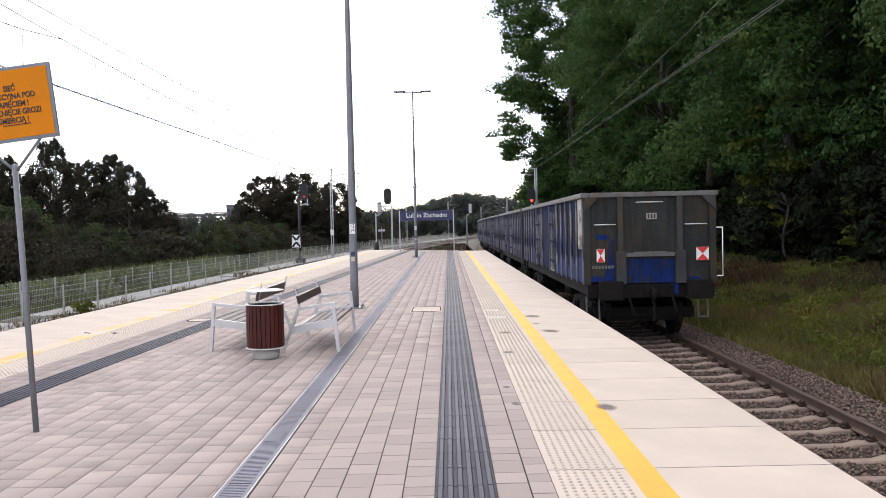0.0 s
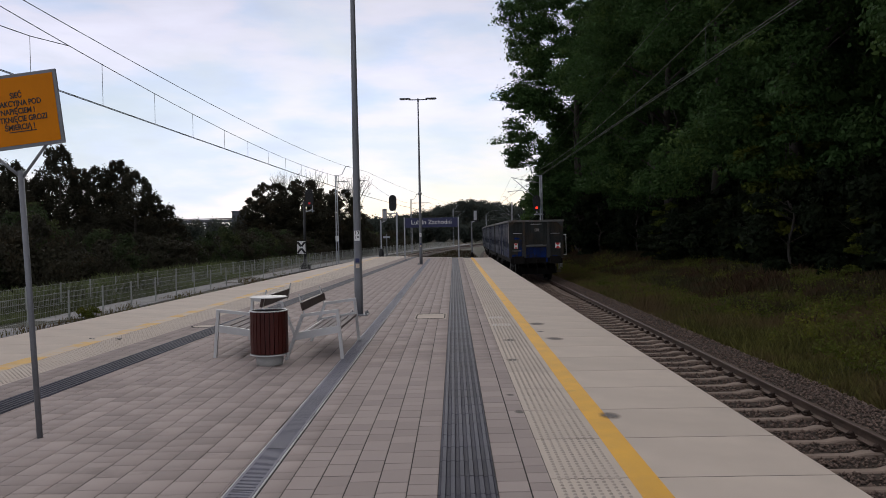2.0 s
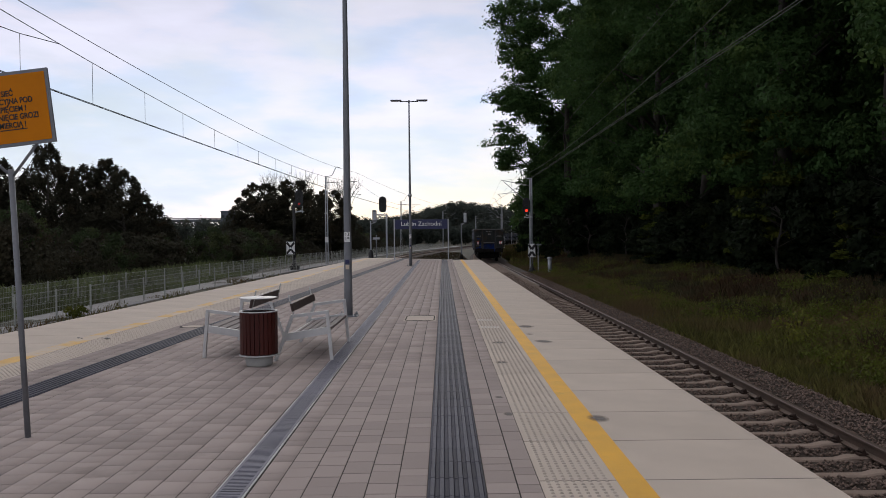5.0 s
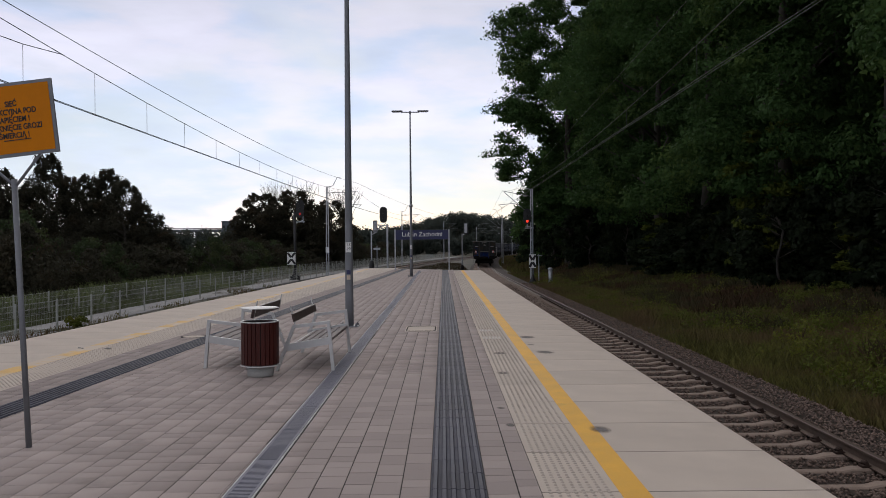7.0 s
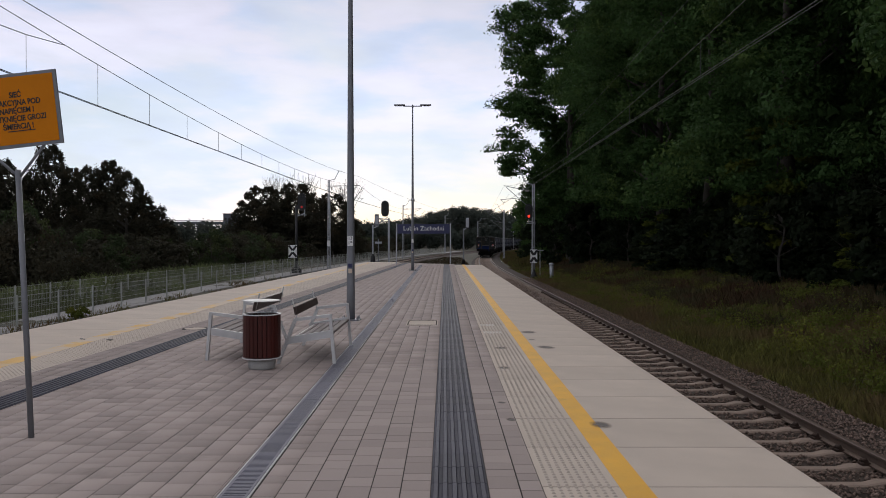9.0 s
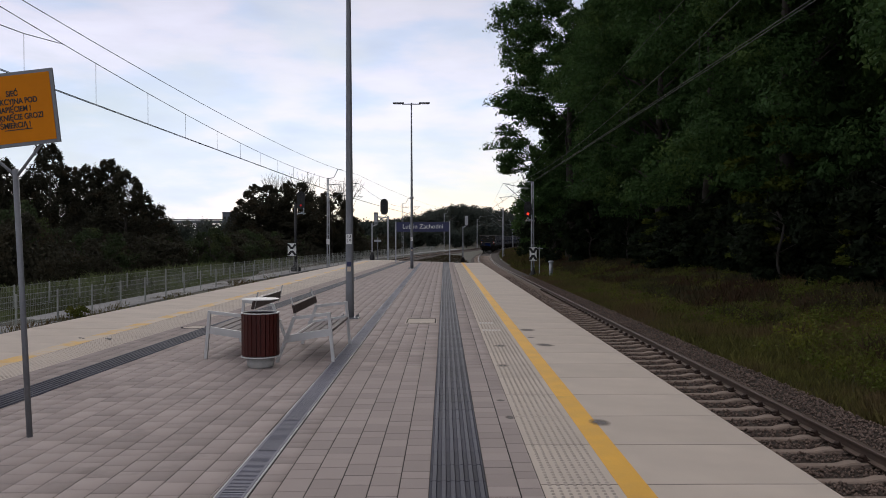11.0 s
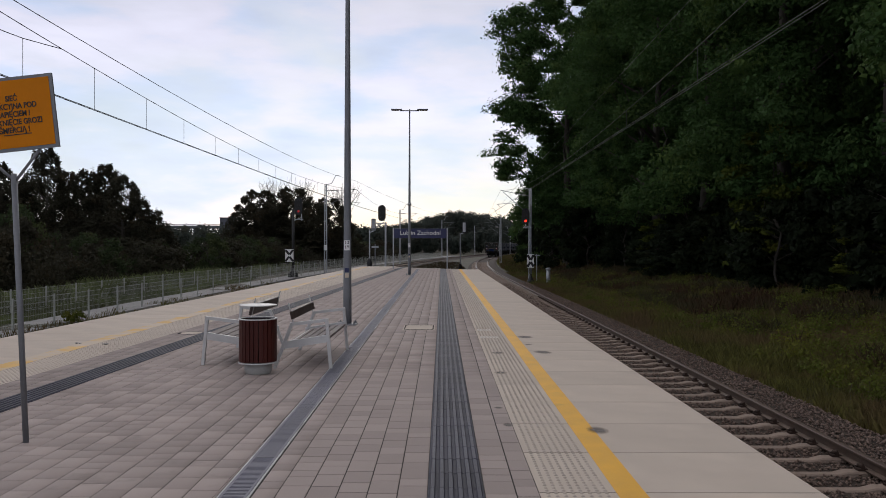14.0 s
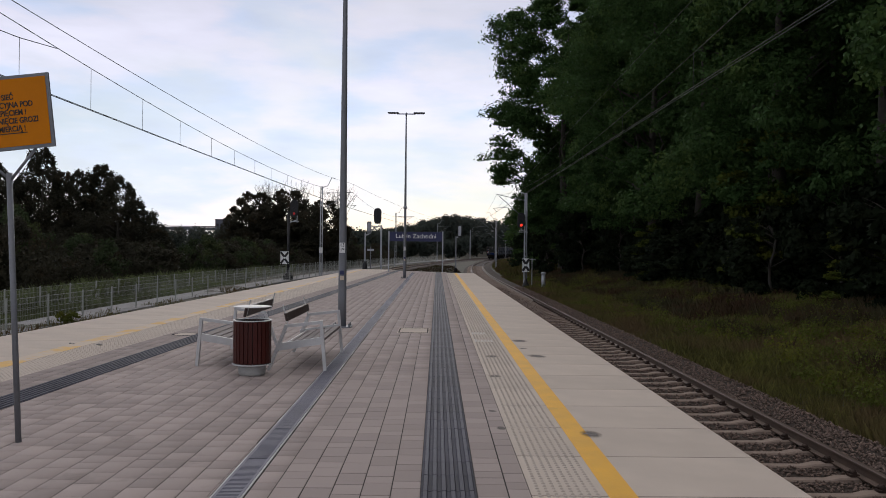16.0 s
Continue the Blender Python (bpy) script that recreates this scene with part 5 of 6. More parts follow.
def build_middle_signals():
    y = 66.0
    g = thing("railway_signal", "bracketed railway signal with a black oval head", "signal", pose(-4.6, y, 0), "signals")
    part("post", one(bar, (0, 0, -1.15), (0, 0, 3.45), 0.14, 0.14, (0, 1, 0)), M_GALV, g, "light grey post")
    signal_head(g, -0.30, 3.55, 4.85, 0.62)
    bm = bmesh.new()
    bar(bm, (0.12, 0, 3.30), (-1.1, 0, 3.42), 0.08, 0.10, (0, 1, 0))
    bar(bm, (-0.1, 0, 3.50), (-0.95, 0, 2.85), 0.06, 0.06, (0, 1, 0))
    bar(bm, (-0.9, 0, 3.45), (-0.3, 0, 3.05), 0.06, 0.06, (0, 1, 0))
    bar(bm, (-0.05, 0, 3.6), (-0.55, 0, 3.6), 0.05, 0.05, (0, 1, 0))
    part("bracket", bm, M_GALV, g, "light grey bracket frame")
    g = thing("railway_signal", "small shunting signal seen from behind on a slim post", "signal", pose(-5.9, y, 0), "signals")
    part("post", one(bar, (0, 0, -1.15), (0, 0, 2.85), 0.10, 0.10, (0, 1, 0)), M_GALV, g)
    bm = bmesh.new()
    box(bm, 0.14, 0.50, -0.05, 0.1, 2.75, 3.75, 0.08)
    part("signal_case", bm, M_GALVD, g, "grey signal case")
    bm = bmesh.new()
    box(bm, 0.2, 0.44, -0.075, -0.051, 2.95, 3.6, 0.02)
    part("case_back", bm, M_GALV, g, "pale back plate")
    part("arm", one(bar, (0, 0, 2.6), (0.4, 0, 2.78), 0.07, 0.07, (0, 1, 0)), M_GALV, g)
    part("foot", one(lathe, [(0.22, -1.15), (0.2, 0.2), (0.08, 0.5)], 10), M_BLACK, g, "black foot")
    g = thing("track_marker", "low post with a short cross board", "marker", pose(-5.45, y, 0))
    part("post", one(bar, (0, 0, -1.15), (0, 0, 1.7), 0.08, 0.08, (0, 1, 0)), M_GALVD, g)
    part("board", one(box, -0.28, 0.28, -0.06, -0.045, 1.35, 1.52), M_GALV, g, "pale cross board")
    g = thing("railway_signal", "small signal with a pale back plate past the platform end", "signal", pose(1.26, 56.0, 0), "signals")
    part("post", one(bar, (0, 0, -1.15), (0, 0, 2.45), 0.09, 0.09, (0, 1, 0)), M_GALVD, g)
    part("arm", one(bar, (0, 0, 2.35), (0.3, 0, 2.5), 0.07, 0.07, (0, 1, 0)), M_GALV, g)
    part("signal_case", one(box, 0.12, 0.44, -0.04, 0.12, 2.4, 3.2, 0.05), M_BLACK, g, "dark signal case")
    part("case_back", one(box, 0.16, 0.36, -0.07, -0.042, 2.5, 3.15, 0.02), M_GALV, g, "pale back plate")
    part("foot", one(lathe, [(0.16, -1.15), (0.14, 0.05), (0.07, 0.3)], 10), M_UNDER, g, "rusty dark foot")
    g = thing("cable_post", "short white cable marker post in the grass", "post", pose(7.05, 53.8, ground_z(7.05, 53.8)))
    part("post", one(lathe, [(0.13, -0.1), (0.13, 1.02)], 12), M_GALV, g)
    part("cap", one(lathe, [(0.17, 1.02), (0.19, 1.05), (0.17, 1.12), (0.05, 1.16)], 12), M_GALV, g, "wider cap")


build_middle_signals()


def build_wires():
    def along(fn, zfn, y0, y1, dx=0.0, step=3.0):
        return [(fn(y) + dx, y, zfn(y)) for y in np.arange(y0, y1 + 0.01, step)]

    def sag(masts, hi, lo):
        def z(y):
            for a, b in zip(masts, masts[1:]):
                if a <= y <= b:
                    c, h = (a + b) / 2, (b - a) / 2
                    return lo + (hi - lo) * ((y - c) / h) ** 2
            return hi
        return z
    ml = (6.0, 68.7, 118, 166, 215)
    mr = (2.0, 56.5, 104, 152, 205)
    zr = sag(mr, 5.42, 4.40)
    later = sag(ml, 6.28, 5.40)
    zl = lambda y: 5.49 + 0.0012 * (y - 43) ** 2 if y < 68.7 else later(y)
    zc = lambda y: max(4.90, 5.05 - 0.0055 * (y - 16))
    zf = lambda y: 6.35 + 0.00075 * (y - 39) ** 2 if y < 68.7 else 6.99
    g = thing("overhead_wires", "overhead contact and carrier wires with droppers over the far track", "overhead line")
    for dx in (-0.03, 0.03):
        cable("contact_wire", along(track_left, zc, 6, 215, dx), 0.009, M_WIRE, g)
    cable("carrier_wire", along(track_left, zl, 6, 215, 0, 1.5), 0.009, M_WIRE, g)
    cable("feeder_wire", [(track_left(y), y, zf(y)) for y in np.arange(6, 215, 1.5)], 0.009, M_WIRE, g)
    cable("stitch_wire", [(track_left(6), 6, 5.62), (track_left(16.4), 16.4, 5.95), (track_left(17.4), 17.4, 6.0), (track_left(19.1), 19.1, zl(19.1))], 0.009, M_WIRE, g)
    for y in (17.4, 20.75, 24.1, 27.3, 30.7, 33.8, 37.1, 40.4, 44, 47.8, 51.6, 55.5, 59.5):
        cable("dropper", [(track_left(y), y, zc(y)), (track_left(y), y, 6.0 if y < 18 else zl(y))], 0.006, M_WIRE, g)
    g = thing("overhead_wires", "overhead contact and carrier wires with droppers over the near track", "overhead line")
    for dx in (-0.03, 0.03):
        cable("contact_wire", along(track_right, lambda y: 4.20, 2, 205, dx), 0.0055, M_WIRE_NEW, g)
    cable("carrier_wire", along(track_right, zr, 2, 205, 0, 1.5), 0.0055, M_WIRE_NEW, g)
    cable("feeder_wire", [(4.4 + 0.0186 * y + (max(0, y - 58) ** 2) / 2000, y, 6.35 - 0.0068 * min(y, 56)) for y in np.arange(2, 205, 2)], 0.0055, M_WIRE_NEW, g)
    for y in (8, 13, 18, 23, 28, 33, 38, 43, 48):
        cable("dropper", [(track_right(y), y, 4.20), (track_right(y), y, zr(y))], 0.004, M_WIRE_NEW, g)


build_wires()


# ---- fences and path ----
def fence_x(y):
    return -12.3 if y < 40 else track_left(y) - 3.99


def build_fence(off, y0, label):
    g = thing("fence", label, "fence", group="path fences")
    bm = bmesh.new()
    for k in range(6):
        z = -0.90 + k * 0.175
        for d in (-0.006, 0.006):
            bar(bm, (d, 0, z), (d, 2.5, z), 0.008, 0.008)
    for k in range(26):
        y = k * 0.1
        bar(bm, (0, y, -0.93), (0, y, 0.0), 0.004, 0.004, (0, 1, 0))
    panel, post = mesh_of(bm, "fence_panel", M_FENCE), None
    bm = bmesh.new()
    box(bm, -0.024, 0.024, -0.02, 0.02, -1.15, 0.03, 0.004)
    post = mesh_of(bm, "fence_post", M_FENCE)
    y = y0
    while y < 175:
        x0, x1 = fence_x(y) + off, fence_x(y + 2.5) + off
        a = -math.degrees(math.atan2(x1 - x0, 2.5))
        for nm, me in (("fence_panel", panel), ("fence_post", post)):
            o = new(nm, me)
            o.parent = g
            o.matrix_basis = pose(x0, y, 0, 0, 0, a)
        y += 2.5 * math.cos(math.radians(a))


build_fence(0.0, 13.2, "low grey welded mesh fence beside the track")
build_fence(-2.6, 13.0, "low grey welded mesh fence along the footpath")


def build_path():
    ys = list(np.arange(-20, 200, 4))
    v, f = [], []
    for y in ys:
        x = fence_x(y)
        v += [(x + 0.25, y, -0.955), (x - 1.40, y, -0.955), (x - 1.40, y, -1.2), (x + 0.25, y, -1.2)]
    for j in range(len(ys) - 1):
        a, b = j * 4, j * 4 + 4
        f += [(a, a + 1, b + 1, b), (a + 1, a + 2, b + 2, b + 1), (a + 3, a, b, b + 3)]
    tagged(solid("footpath", v, f, M_ASPHALT), "light grey paved footpath between two fences", "path", kind="structure")


build_path()


# ---- far buildings ----
def build_far():
    g = thing("viaduct", "pale concrete road viaduct far beyond the bushes", "bridge")
    bm = bmesh.new()
    box(bm, -205, -128, 498, 508, 11.8, 13.4)
    part("deck", bm, M_VIADUCT, g, "pale concrete deck")
    bm = bmesh.new()
    for s in (498.2, 507.8):
        bar(bm, (-205, s, 14.0), (-128, s, 14.0), 0.3, 0.3)
    part("parapet", bm, M_VIADUCT, g)
    for k in range(5):
        x = -200 + k * 16
        part("pier", one(box, x - 1, x + 1, 500, 506, -4, 11.79), M_VIADUCT, g)
    g = thing("apartment_block", "distant pale apartment block with rows of windows", "building", pose(-137.5, 520, 0))
    part("wall", one(box, -3.2, 5, -6, 6, -4, 18.5), M_VIADUCT, g, "pale rendered walls")
    part("roof", one(box, -3.5, 5.3, -6.3, 6.3, 18.5, 19.0), M_VIADUCT, g)
    for r in range(5):
        for c in range(3):
            part("window", one(box, -2.4 + c * 2.4, -1.0 + c * 2.4, -6.06, -6.0, 3 + r * 2.9, 4.5 + r * 2.9), M_BLACK, g)


build_far()


# ---- trees, bushes and grass ----
def leaf_cloud(rng, clumps, per, size, layered=True, stray=0.10):
    """Kite-shaped leaf sprays scattered through the shells of many clumps."""
    out = []
    for (cx, cy, cz), (rx, ry, rz), n in clumps:
        n = int(n * per)
        d = rng.normal(size=(n, 3))
        d /= np.linalg.norm(d, axis=1)[:, None]
        if layered:
            d[:, 2] = np.where(d[:, 2] < 0, d[:, 2] * 0.45, d[:, 2])
        r = (0.35 + 0.65 * rng.random(n) ** 0.5)[:, None]
        r = np.where(rng.random(n)[:, None] < stray, rng.uniform(0.9, 1.25 + stray, n)[:, None], r)
        c = np.array((cx, cy, cz)) + d * r * np.array((rx, ry, rz))
        nrm = d * 0.85 + rng.normal(size=(n, 3)) * 0.55 + np.array((0, 0, 0.28))
        nrm /= np.linalg.norm(nrm, axis=1)[:, None]
        t = np.cross(nrm, rng.normal(size=(n, 3)))
        t /= np.linalg.norm(t, axis=1)[:, None]
        b = np.cross(nrm, t)
        s = (size * rng.uniform(0.55, 1.25, n))[:, None]
        w = s * rng.uniform(0.38, 0.66, n)[:, None]
        k = nrm * s * rng.uniform(-0.15, 0.25, n)[:, None]
        out.append(np.stack([c - t * s, c + b * w + k - t * s * 0.1, c + t * s, c - b * w + k + t * s * 0.1], 1))
    return np.concatenate(out)


def limbs(bm, rng, base, top, r0, r1, spread, count, lean=(0, 0)):
    """A tapered, slightly bent trunk with forked limbs."""
    pts = [Vector(base)]
    n = 6
    for i in range(1, n + 1):
        f = i / n
        pts.append(Vector((base[0] + lean[0] * f + rng.normal() * 0.12, base[1] + lean[1] * f + rng.normal() * 0.12, base[2] + (top - base[2]) * f)))
    for i in range(n):
        f0, f1 = i / n, (i + 1) / n
        rod(bm, pts[i], pts[i + 1], r0 + (r1 - r0) * f0, r0 + (r1 - r0) * f1, 10, caps=False)
    for k in range(count):
        f = rng.uniform(0.25, 0.92)
        i = min(n - 1, int(f * n))
        p = pts[i].lerp(pts[i + 1], f * n - i)
        a = rng.uniform(0, 6.28)
        ln = spread * rng.uniform(0.5, 1.0) * (1.15 - f * 0.7)
        q = p + Vector((math.cos(a) * ln * 0.55, math.sin(a) * ln * 0.55, ln * 0.32))
        e = q + Vector((math.cos(a + 0.4) * ln * 0.5, math.sin(a + 0.4) * ln * 0.5, ln * 0.25))
        rr = (r0 + (r1 - r0) * f) * 0.45
        rod(bm, p, q, rr, rr * 0.6, 6, caps=False)
        rod(bm, q, e, rr * 0.6, rr * 0.15, 6, caps=False)


LOBES = {"oak": 0.46, "high": 0.42, "cone": 0.36, "round": 0.42}


def tree_kind(name, label, seed, h, rad, low, clumps, per, leaf, material, shape="oak", group="", trunk_r=0.35):
    rng = np.random.default_rng(seed)
    g = thing(name, label, "tree", group=group)
    bm = bmesh.new()
    limbs(bm, rng, (0, 0, -0.4), h * 0.86, trunk_r, 0.05, rad * 1.1, 16)
    part("trunk", bm, M_BARK, g, "grey-brown trunk and limbs")
    lobes, subs = max(6, int(clumps * LOBES[shape])), 15 if shape == "cone" else 9
    cl = []
    for k in range(lobes):
        f = (k + 0.5) / lobes
        z = low + (h - low) * f
        if shape == "oak":
            prof = math.sin(math.pi * (0.12 + 0.86 * f)) ** 0.6
        elif shape == "high":
            prof = math.sin(math.pi * min(1, 0.10 + 0.42 * f / 0.68 if f < 0.68 else 0.52 + 0.46 * (f - 0.68) / 0.32)) ** 0.7
        elif shape == "cone":
            prof = (1 - f) ** 0.62 * (0.45 + 0.55 * min(1, f * 5)) + 0.03
        else:
            prof = math.sin(math.pi * (0.18 + 0.8 * f)) ** 0.45
        a = k * 2.4 + rng.uniform(-0.6, 0.6)
        r = rad * prof * math.sqrt(rng.uniform(0.25, 1.0))
        s = rad * rng.uniform(0.26, 0.44) * (34 / max(34, lobes)) ** 0.4 * (0.6 + 0.4 * prof)
        if shape == "cone":
            s *= 1.55 - 0.9 * f
        c = np.array((r * math.cos(a), r * math.sin(a), z))
        # a loose heart, and a cap of leaf sprays over a shaded underside
        cl.append((tuple(c), (s * 0.8, s * 0.8, s * 0.75), 3.0))
        for q in range(subs):
            d = rng.normal(size=3)
            d += np.array((math.cos(a), math.sin(a), 0.0)) * 0.5
            d /= np.linalg.norm(d)
            d[2] = abs(d[2]) * 1.15 - 0.38
            p = c + d * s * rng.uniform(0.6, 1.1)
            e = s * rng.uniform(0.24, 0.52)
            cl.append((tuple(p), (e * 1.1, e * 1.1, e * 0.8) if shape != "cone" else (e * 0.62, e * 0.62, e * 1.45), rng.uniform(0.6, 1.5)))
    each = clumps * per / sum(c[2] for c in cl)
    fine = material in (M_LEAF_D, M_LEAF_B)
    quads("crown", leaf_cloud(rng, cl, each, leaf, not fine, 0.42 if shape == "cone" else 0.16), material, g)
    return g


def placed(m3, s):
    x, y, z, rz = m3
    return pose(x, y, z, 0, 0, rz) @ Matrix.Diagonal((*s, 1))


def plant(kinds, spots):
    """spots: x, y, turn, scale across, scale up."""
    used = set()
    for i, (x, y, rz, sx, sz) in enumerate(spots):
        k = kinds[i % len(kinds)]
        z = ground_z(x, y) - 0.05
        m = placed((x, y, z, rz), (sx, sx, sz))
        if k in used:
            copy_thing(k, m)
        else:
            k.matrix_basis = m
            used.add(k)


RNG = random.Random(21)
OAKS = [tree_kind("tree", "tall dark green broadleaf tree at the wood's edge", 11, 24, 6.6, 4.2, 100, 700, 0.118, M_LEAF, "oak", "wood beside the track", 0.42),
        tree_kind("tree", "tall spreading oak with dense dark foliage", 12, 25, 6.2, 3.6, 100, 700, 0.118, M_LEAF, "oak", "wood beside the track", 0.38),
        tree_kind("tree", "tall slender broadleaf tree in a dense wood", 13, 26, 5.4, 4.2, 95, 700, 0.118, M_LEAF, "round", "wood beside the track", 0.33)]
EDGE_OAK = tree_kind("tree", "great overhanging oak with a ragged broad crown", 14, 28.5, 7.3, 4.0, 150, 760, 0.145, M_LEAF, "high", "wood beside the track", 0.5)
BACK = [tree_kind("tree", "tall tree deep in the wood", 15, 27, 6.8, 3.0, 70, 110, 0.42, M_LEAF, "oak", "wood beside the track", 0.36),
        tree_kind("tree", "tall dark tree behind the wood's edge", 16, 26, 6.4, 2.0, 70, 110, 0.42, M_LEAF, "round", "wood beside the track", 0.36)]
CURVE = [tree_kind("tree", "broadleaf tree along the outer curve", 17, 22, 6.2, 2.0, 90, 160, 0.28, M_LEAF, "oak", "wood beside the track", 0.36)]
# edge of the wood, then the rows behind it
plant([EDGE_OAK], [(11.9, 77, 20, 1.0, 0.93), (15.0, 82, 140, 0.95, 0.95)])
plant(OAKS, [(16.2, 66, 80, 1.0, 1.0), (14.9, 56, 140, 0.95, 1.03), (15.5, 47, 200, 1.0, 0.98), (16.4, 39, 260, 1.0, 1.04), (17.0, 31, 320, 1.0, 1.0), (17.2, 23, 30, 1.0, 1.06), (18.0, 14, 90, 1.0, 1.0), (18.5, 5, 170, 1.0, 1.0)])
plant(CURVE, [(15.2, 84, 20, 0.78, 0.75), (17.2, 94, 200, 0.8, 0.8), (18.5, 101, 120, 0.95, 1.0), (20.5, 111, 180, 1.0, 1.0), (23, 124, 240, 1.0, 1.0), (26, 138, 300, 1.0, 1.0), (30, 152, 0, 1.0, 1.0), (34, 168, 60, 1, 1.0), (39, 184, 120, 1, 0.95), (44, 200, 120, 1, 0.95), (51, 218, 10, 1, 0.95), (58, 236, 10, 1, 0.95), (66, 255, 80, 1, 0.95), (11.9, 105, 50, 0.6, 0.64), (13.3, 118, 150, 0.62, 0.66), (11.6, 90, 250, 0.5, 0.62), (track_right(97) + 8.6, 97, 30, 0.5, 0.58), (track_right(112) + 10.0, 112, 90, 0.5, 0.45)])
spots = [(25 + RNG.uniform(-1.5, 1.5), y, RNG.uniform(0, 360), 1.1, 1.1) for y in range(4, 120, 8)]
spots += [(33 + RNG.uniform(-1.5, 1.5), y, RNG.uniform(0, 360), 1.2, 1.15) for y in range(8, 120, 10)]
plant(BACK, spots)

YELLOWISH = tree_kind("tree", "young tree with yellow-green foliage among dark trees", 31, 12, 2.6, 1.0, 34, 190, 0.19, M_LEAF_Y, "round", "wood beside the track", 0.14)
plant([YELLOWISH], [(14.8, 36.5, 0, 0.75, 0.62), (13.8, 52, 70, 0.7, 0.5), (15.2, 44, 150, 0.6, 0.5), (15.5, 29, 150, 0.7, 0.45)])

# undergrowth leaves darkened to stand for the canopy's shade
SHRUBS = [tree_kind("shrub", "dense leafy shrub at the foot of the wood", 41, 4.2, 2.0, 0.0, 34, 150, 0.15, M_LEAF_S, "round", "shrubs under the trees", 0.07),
          tree_kind("shrub", "ragged shrub at the foot of the wood, leaves toned for shade", 42, 3.4, 2.3, 0.0, 34, 150, 0.15, M_LEAF_S, "round", "shrubs under the trees", 0.07)]
spots = []
for i, y in enumerate(np.arange(12, 100, 3.1)):
    c = track_right(y) - 4.07
    spots.append((14.6 + RNG.uniform(-0.8, 1.0) + c, y, RNG.uniform(0, 360), RNG.uniform(0.8, 1.2), RNG.uniform(0.7, 1.25)))
    spots.append((18.0 + RNG.uniform(-0.8, 1.2) + c, y + 1.5, RNG.uniform(0, 360), 1.3, RNG.uniform(1.0, 1.5)))
for y in np.arange(100, 236, 7):
    spots.append((track_right(y) + 11.0 + RNG.uniform(-0.8, 1.2), y, RNG.uniform(0, 360), 1.6, RNG.uniform(1.1, 1.6)))
spots += [(11.4, 73.5, 40, 1.0, 1.2), (10.6, 80, 100, 1.0, 1.3), (12.8, 72, 200, 1.2, 1.4)]
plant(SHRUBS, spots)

ALDERS = [tree_kind("tree", "dark pointed alder behind the bushes", 51, 10.5, 2.4, 0.4, 130, 190, 0.088, M_LEAF_D, "cone", "trees beyond the footpath", 0.16),
          tree_kind("tree", "dark bushy alder behind the footpath", 52, 9.5, 2.8, 0.3, 130, 190, 0.088, M_LEAF_D, "cone", "trees beyond the footpath", 0.16)]


def screen_row(kinds, rows, depth, base_h, over=1.10):
    """rows: bearing (across / along), height; trees on an arc at about that depth."""
    sp = []
    for i, (b, h, sx) in enumerate(rows):
        d = depth + RNG.uniform(-3, 3)
        x = b * d
        z = ground_z(x, d)
        sp.append((x, d, RNG.uniform(0, 360), sx, (h - z) / base_h[i % len(base_h)] / over))
    plant(kinds, sp)


screen_row(ALDERS, [(-0.58, 9.2, 1.0), (-0.545, 9.0, 1.0), (-0.515, 8.2, 1.0), (-0.488, 10.2, 1.1), (-0.462, 8.8, 1.0), (-0.438, 8.2, 1.0), (-0.415, 9.6, 1.05), (-0.394, 7.6, 1.1), (-0.376, 6.2, 1.0), (-0.358, 4.8, 0.9), (-0.345, 3.6, 0.7), (-0.565, 7.5, 1.3), (-0.53, 7.0, 1.3), (-0.55, 6.0, 1.3), (-0.62, 9, 1.1), (-0.67, 9, 1.1), (-0.72, 9, 1.1), (-0.5, 7.5, 1.0), (-0.43, 6.5, 1.0)], 66, (10.5, 9.5), 1.13)
MIDS = [tree_kind("tree", "rounded dark tree beside the far track", 61, 11, 3.6, 0.6, 120, 170, 0.15, M_LEAF_D, "round", "trees beyond the footpath", 0.2),
        tree_kind("tree", "broad dark tree with open twigs", 62, 11, 3.4, 0.8, 100, 170, 0.15, M_LEAF_D, "oak", "trees beyond the footpath", 0.2)]
screen_row(MIDS, [(-0.243, 6.8, 0.75), (-0.225, 8.6, 0.95), (-0.205, 9.8, 1.05), (-0.182, 10.4, 1.05), (-0.160, 9.8, 0.95), (-0.138, 8.6, 0.85), (-0.118, 6.4, 0.7), (-0.215, 7.5, 1.4), (-0.17, 7.4, 1.4)], 104, (11, 11), 1.03)

BUSHES = [tree_kind("bush", "rounded green bush beyond the footpath", 71, 3.6, 2.6, 0.0, 34, 230, 0.095, M_LEAF_B, "round", "bushes along the footpath", 0.06),
          tree_kind("bush", "low spreading bush beyond the footpath", 72, 2.8, 3.0, 0.0, 34, 230, 0.095, M_LEAF_D, "round", "bushes along the footpath", 0.06)]
spots = []
for y in np.arange(26, 64, 2.6):
    spots.append((-22.5 + RNG.uniform(-1.8, 1.2), y, RNG.uniform(0, 360), RNG.uniform(0.8, 1.15), RNG.uniform(0.75, 1.2)))
for y in np.arange(62, 108, 3.2):
    spots.append((fence_x(y) - 9.0 + RNG.uniform(-2, 1.5), y, RNG.uniform(0, 360), RNG.uniform(0.9, 1.3), RNG.uniform(0.75, 1.15)))
for y in np.arange(108, 150, 5.0):
    spots.append((fence_x(y) - 8.0 + RNG.uniform(-2, 1.5), y, RNG.uniform(0, 360), RNG.uniform(1.2, 1.6), RNG.uniform(0.9, 1.35)))
spots += [(-22.6, 41, 20, 1.0, 1.35), (-24.5, 46, 80, 1.1, 1.5), (-21.8, 37.5, 140, 0.9, 1.2)]
plant(BUSHES, spots)


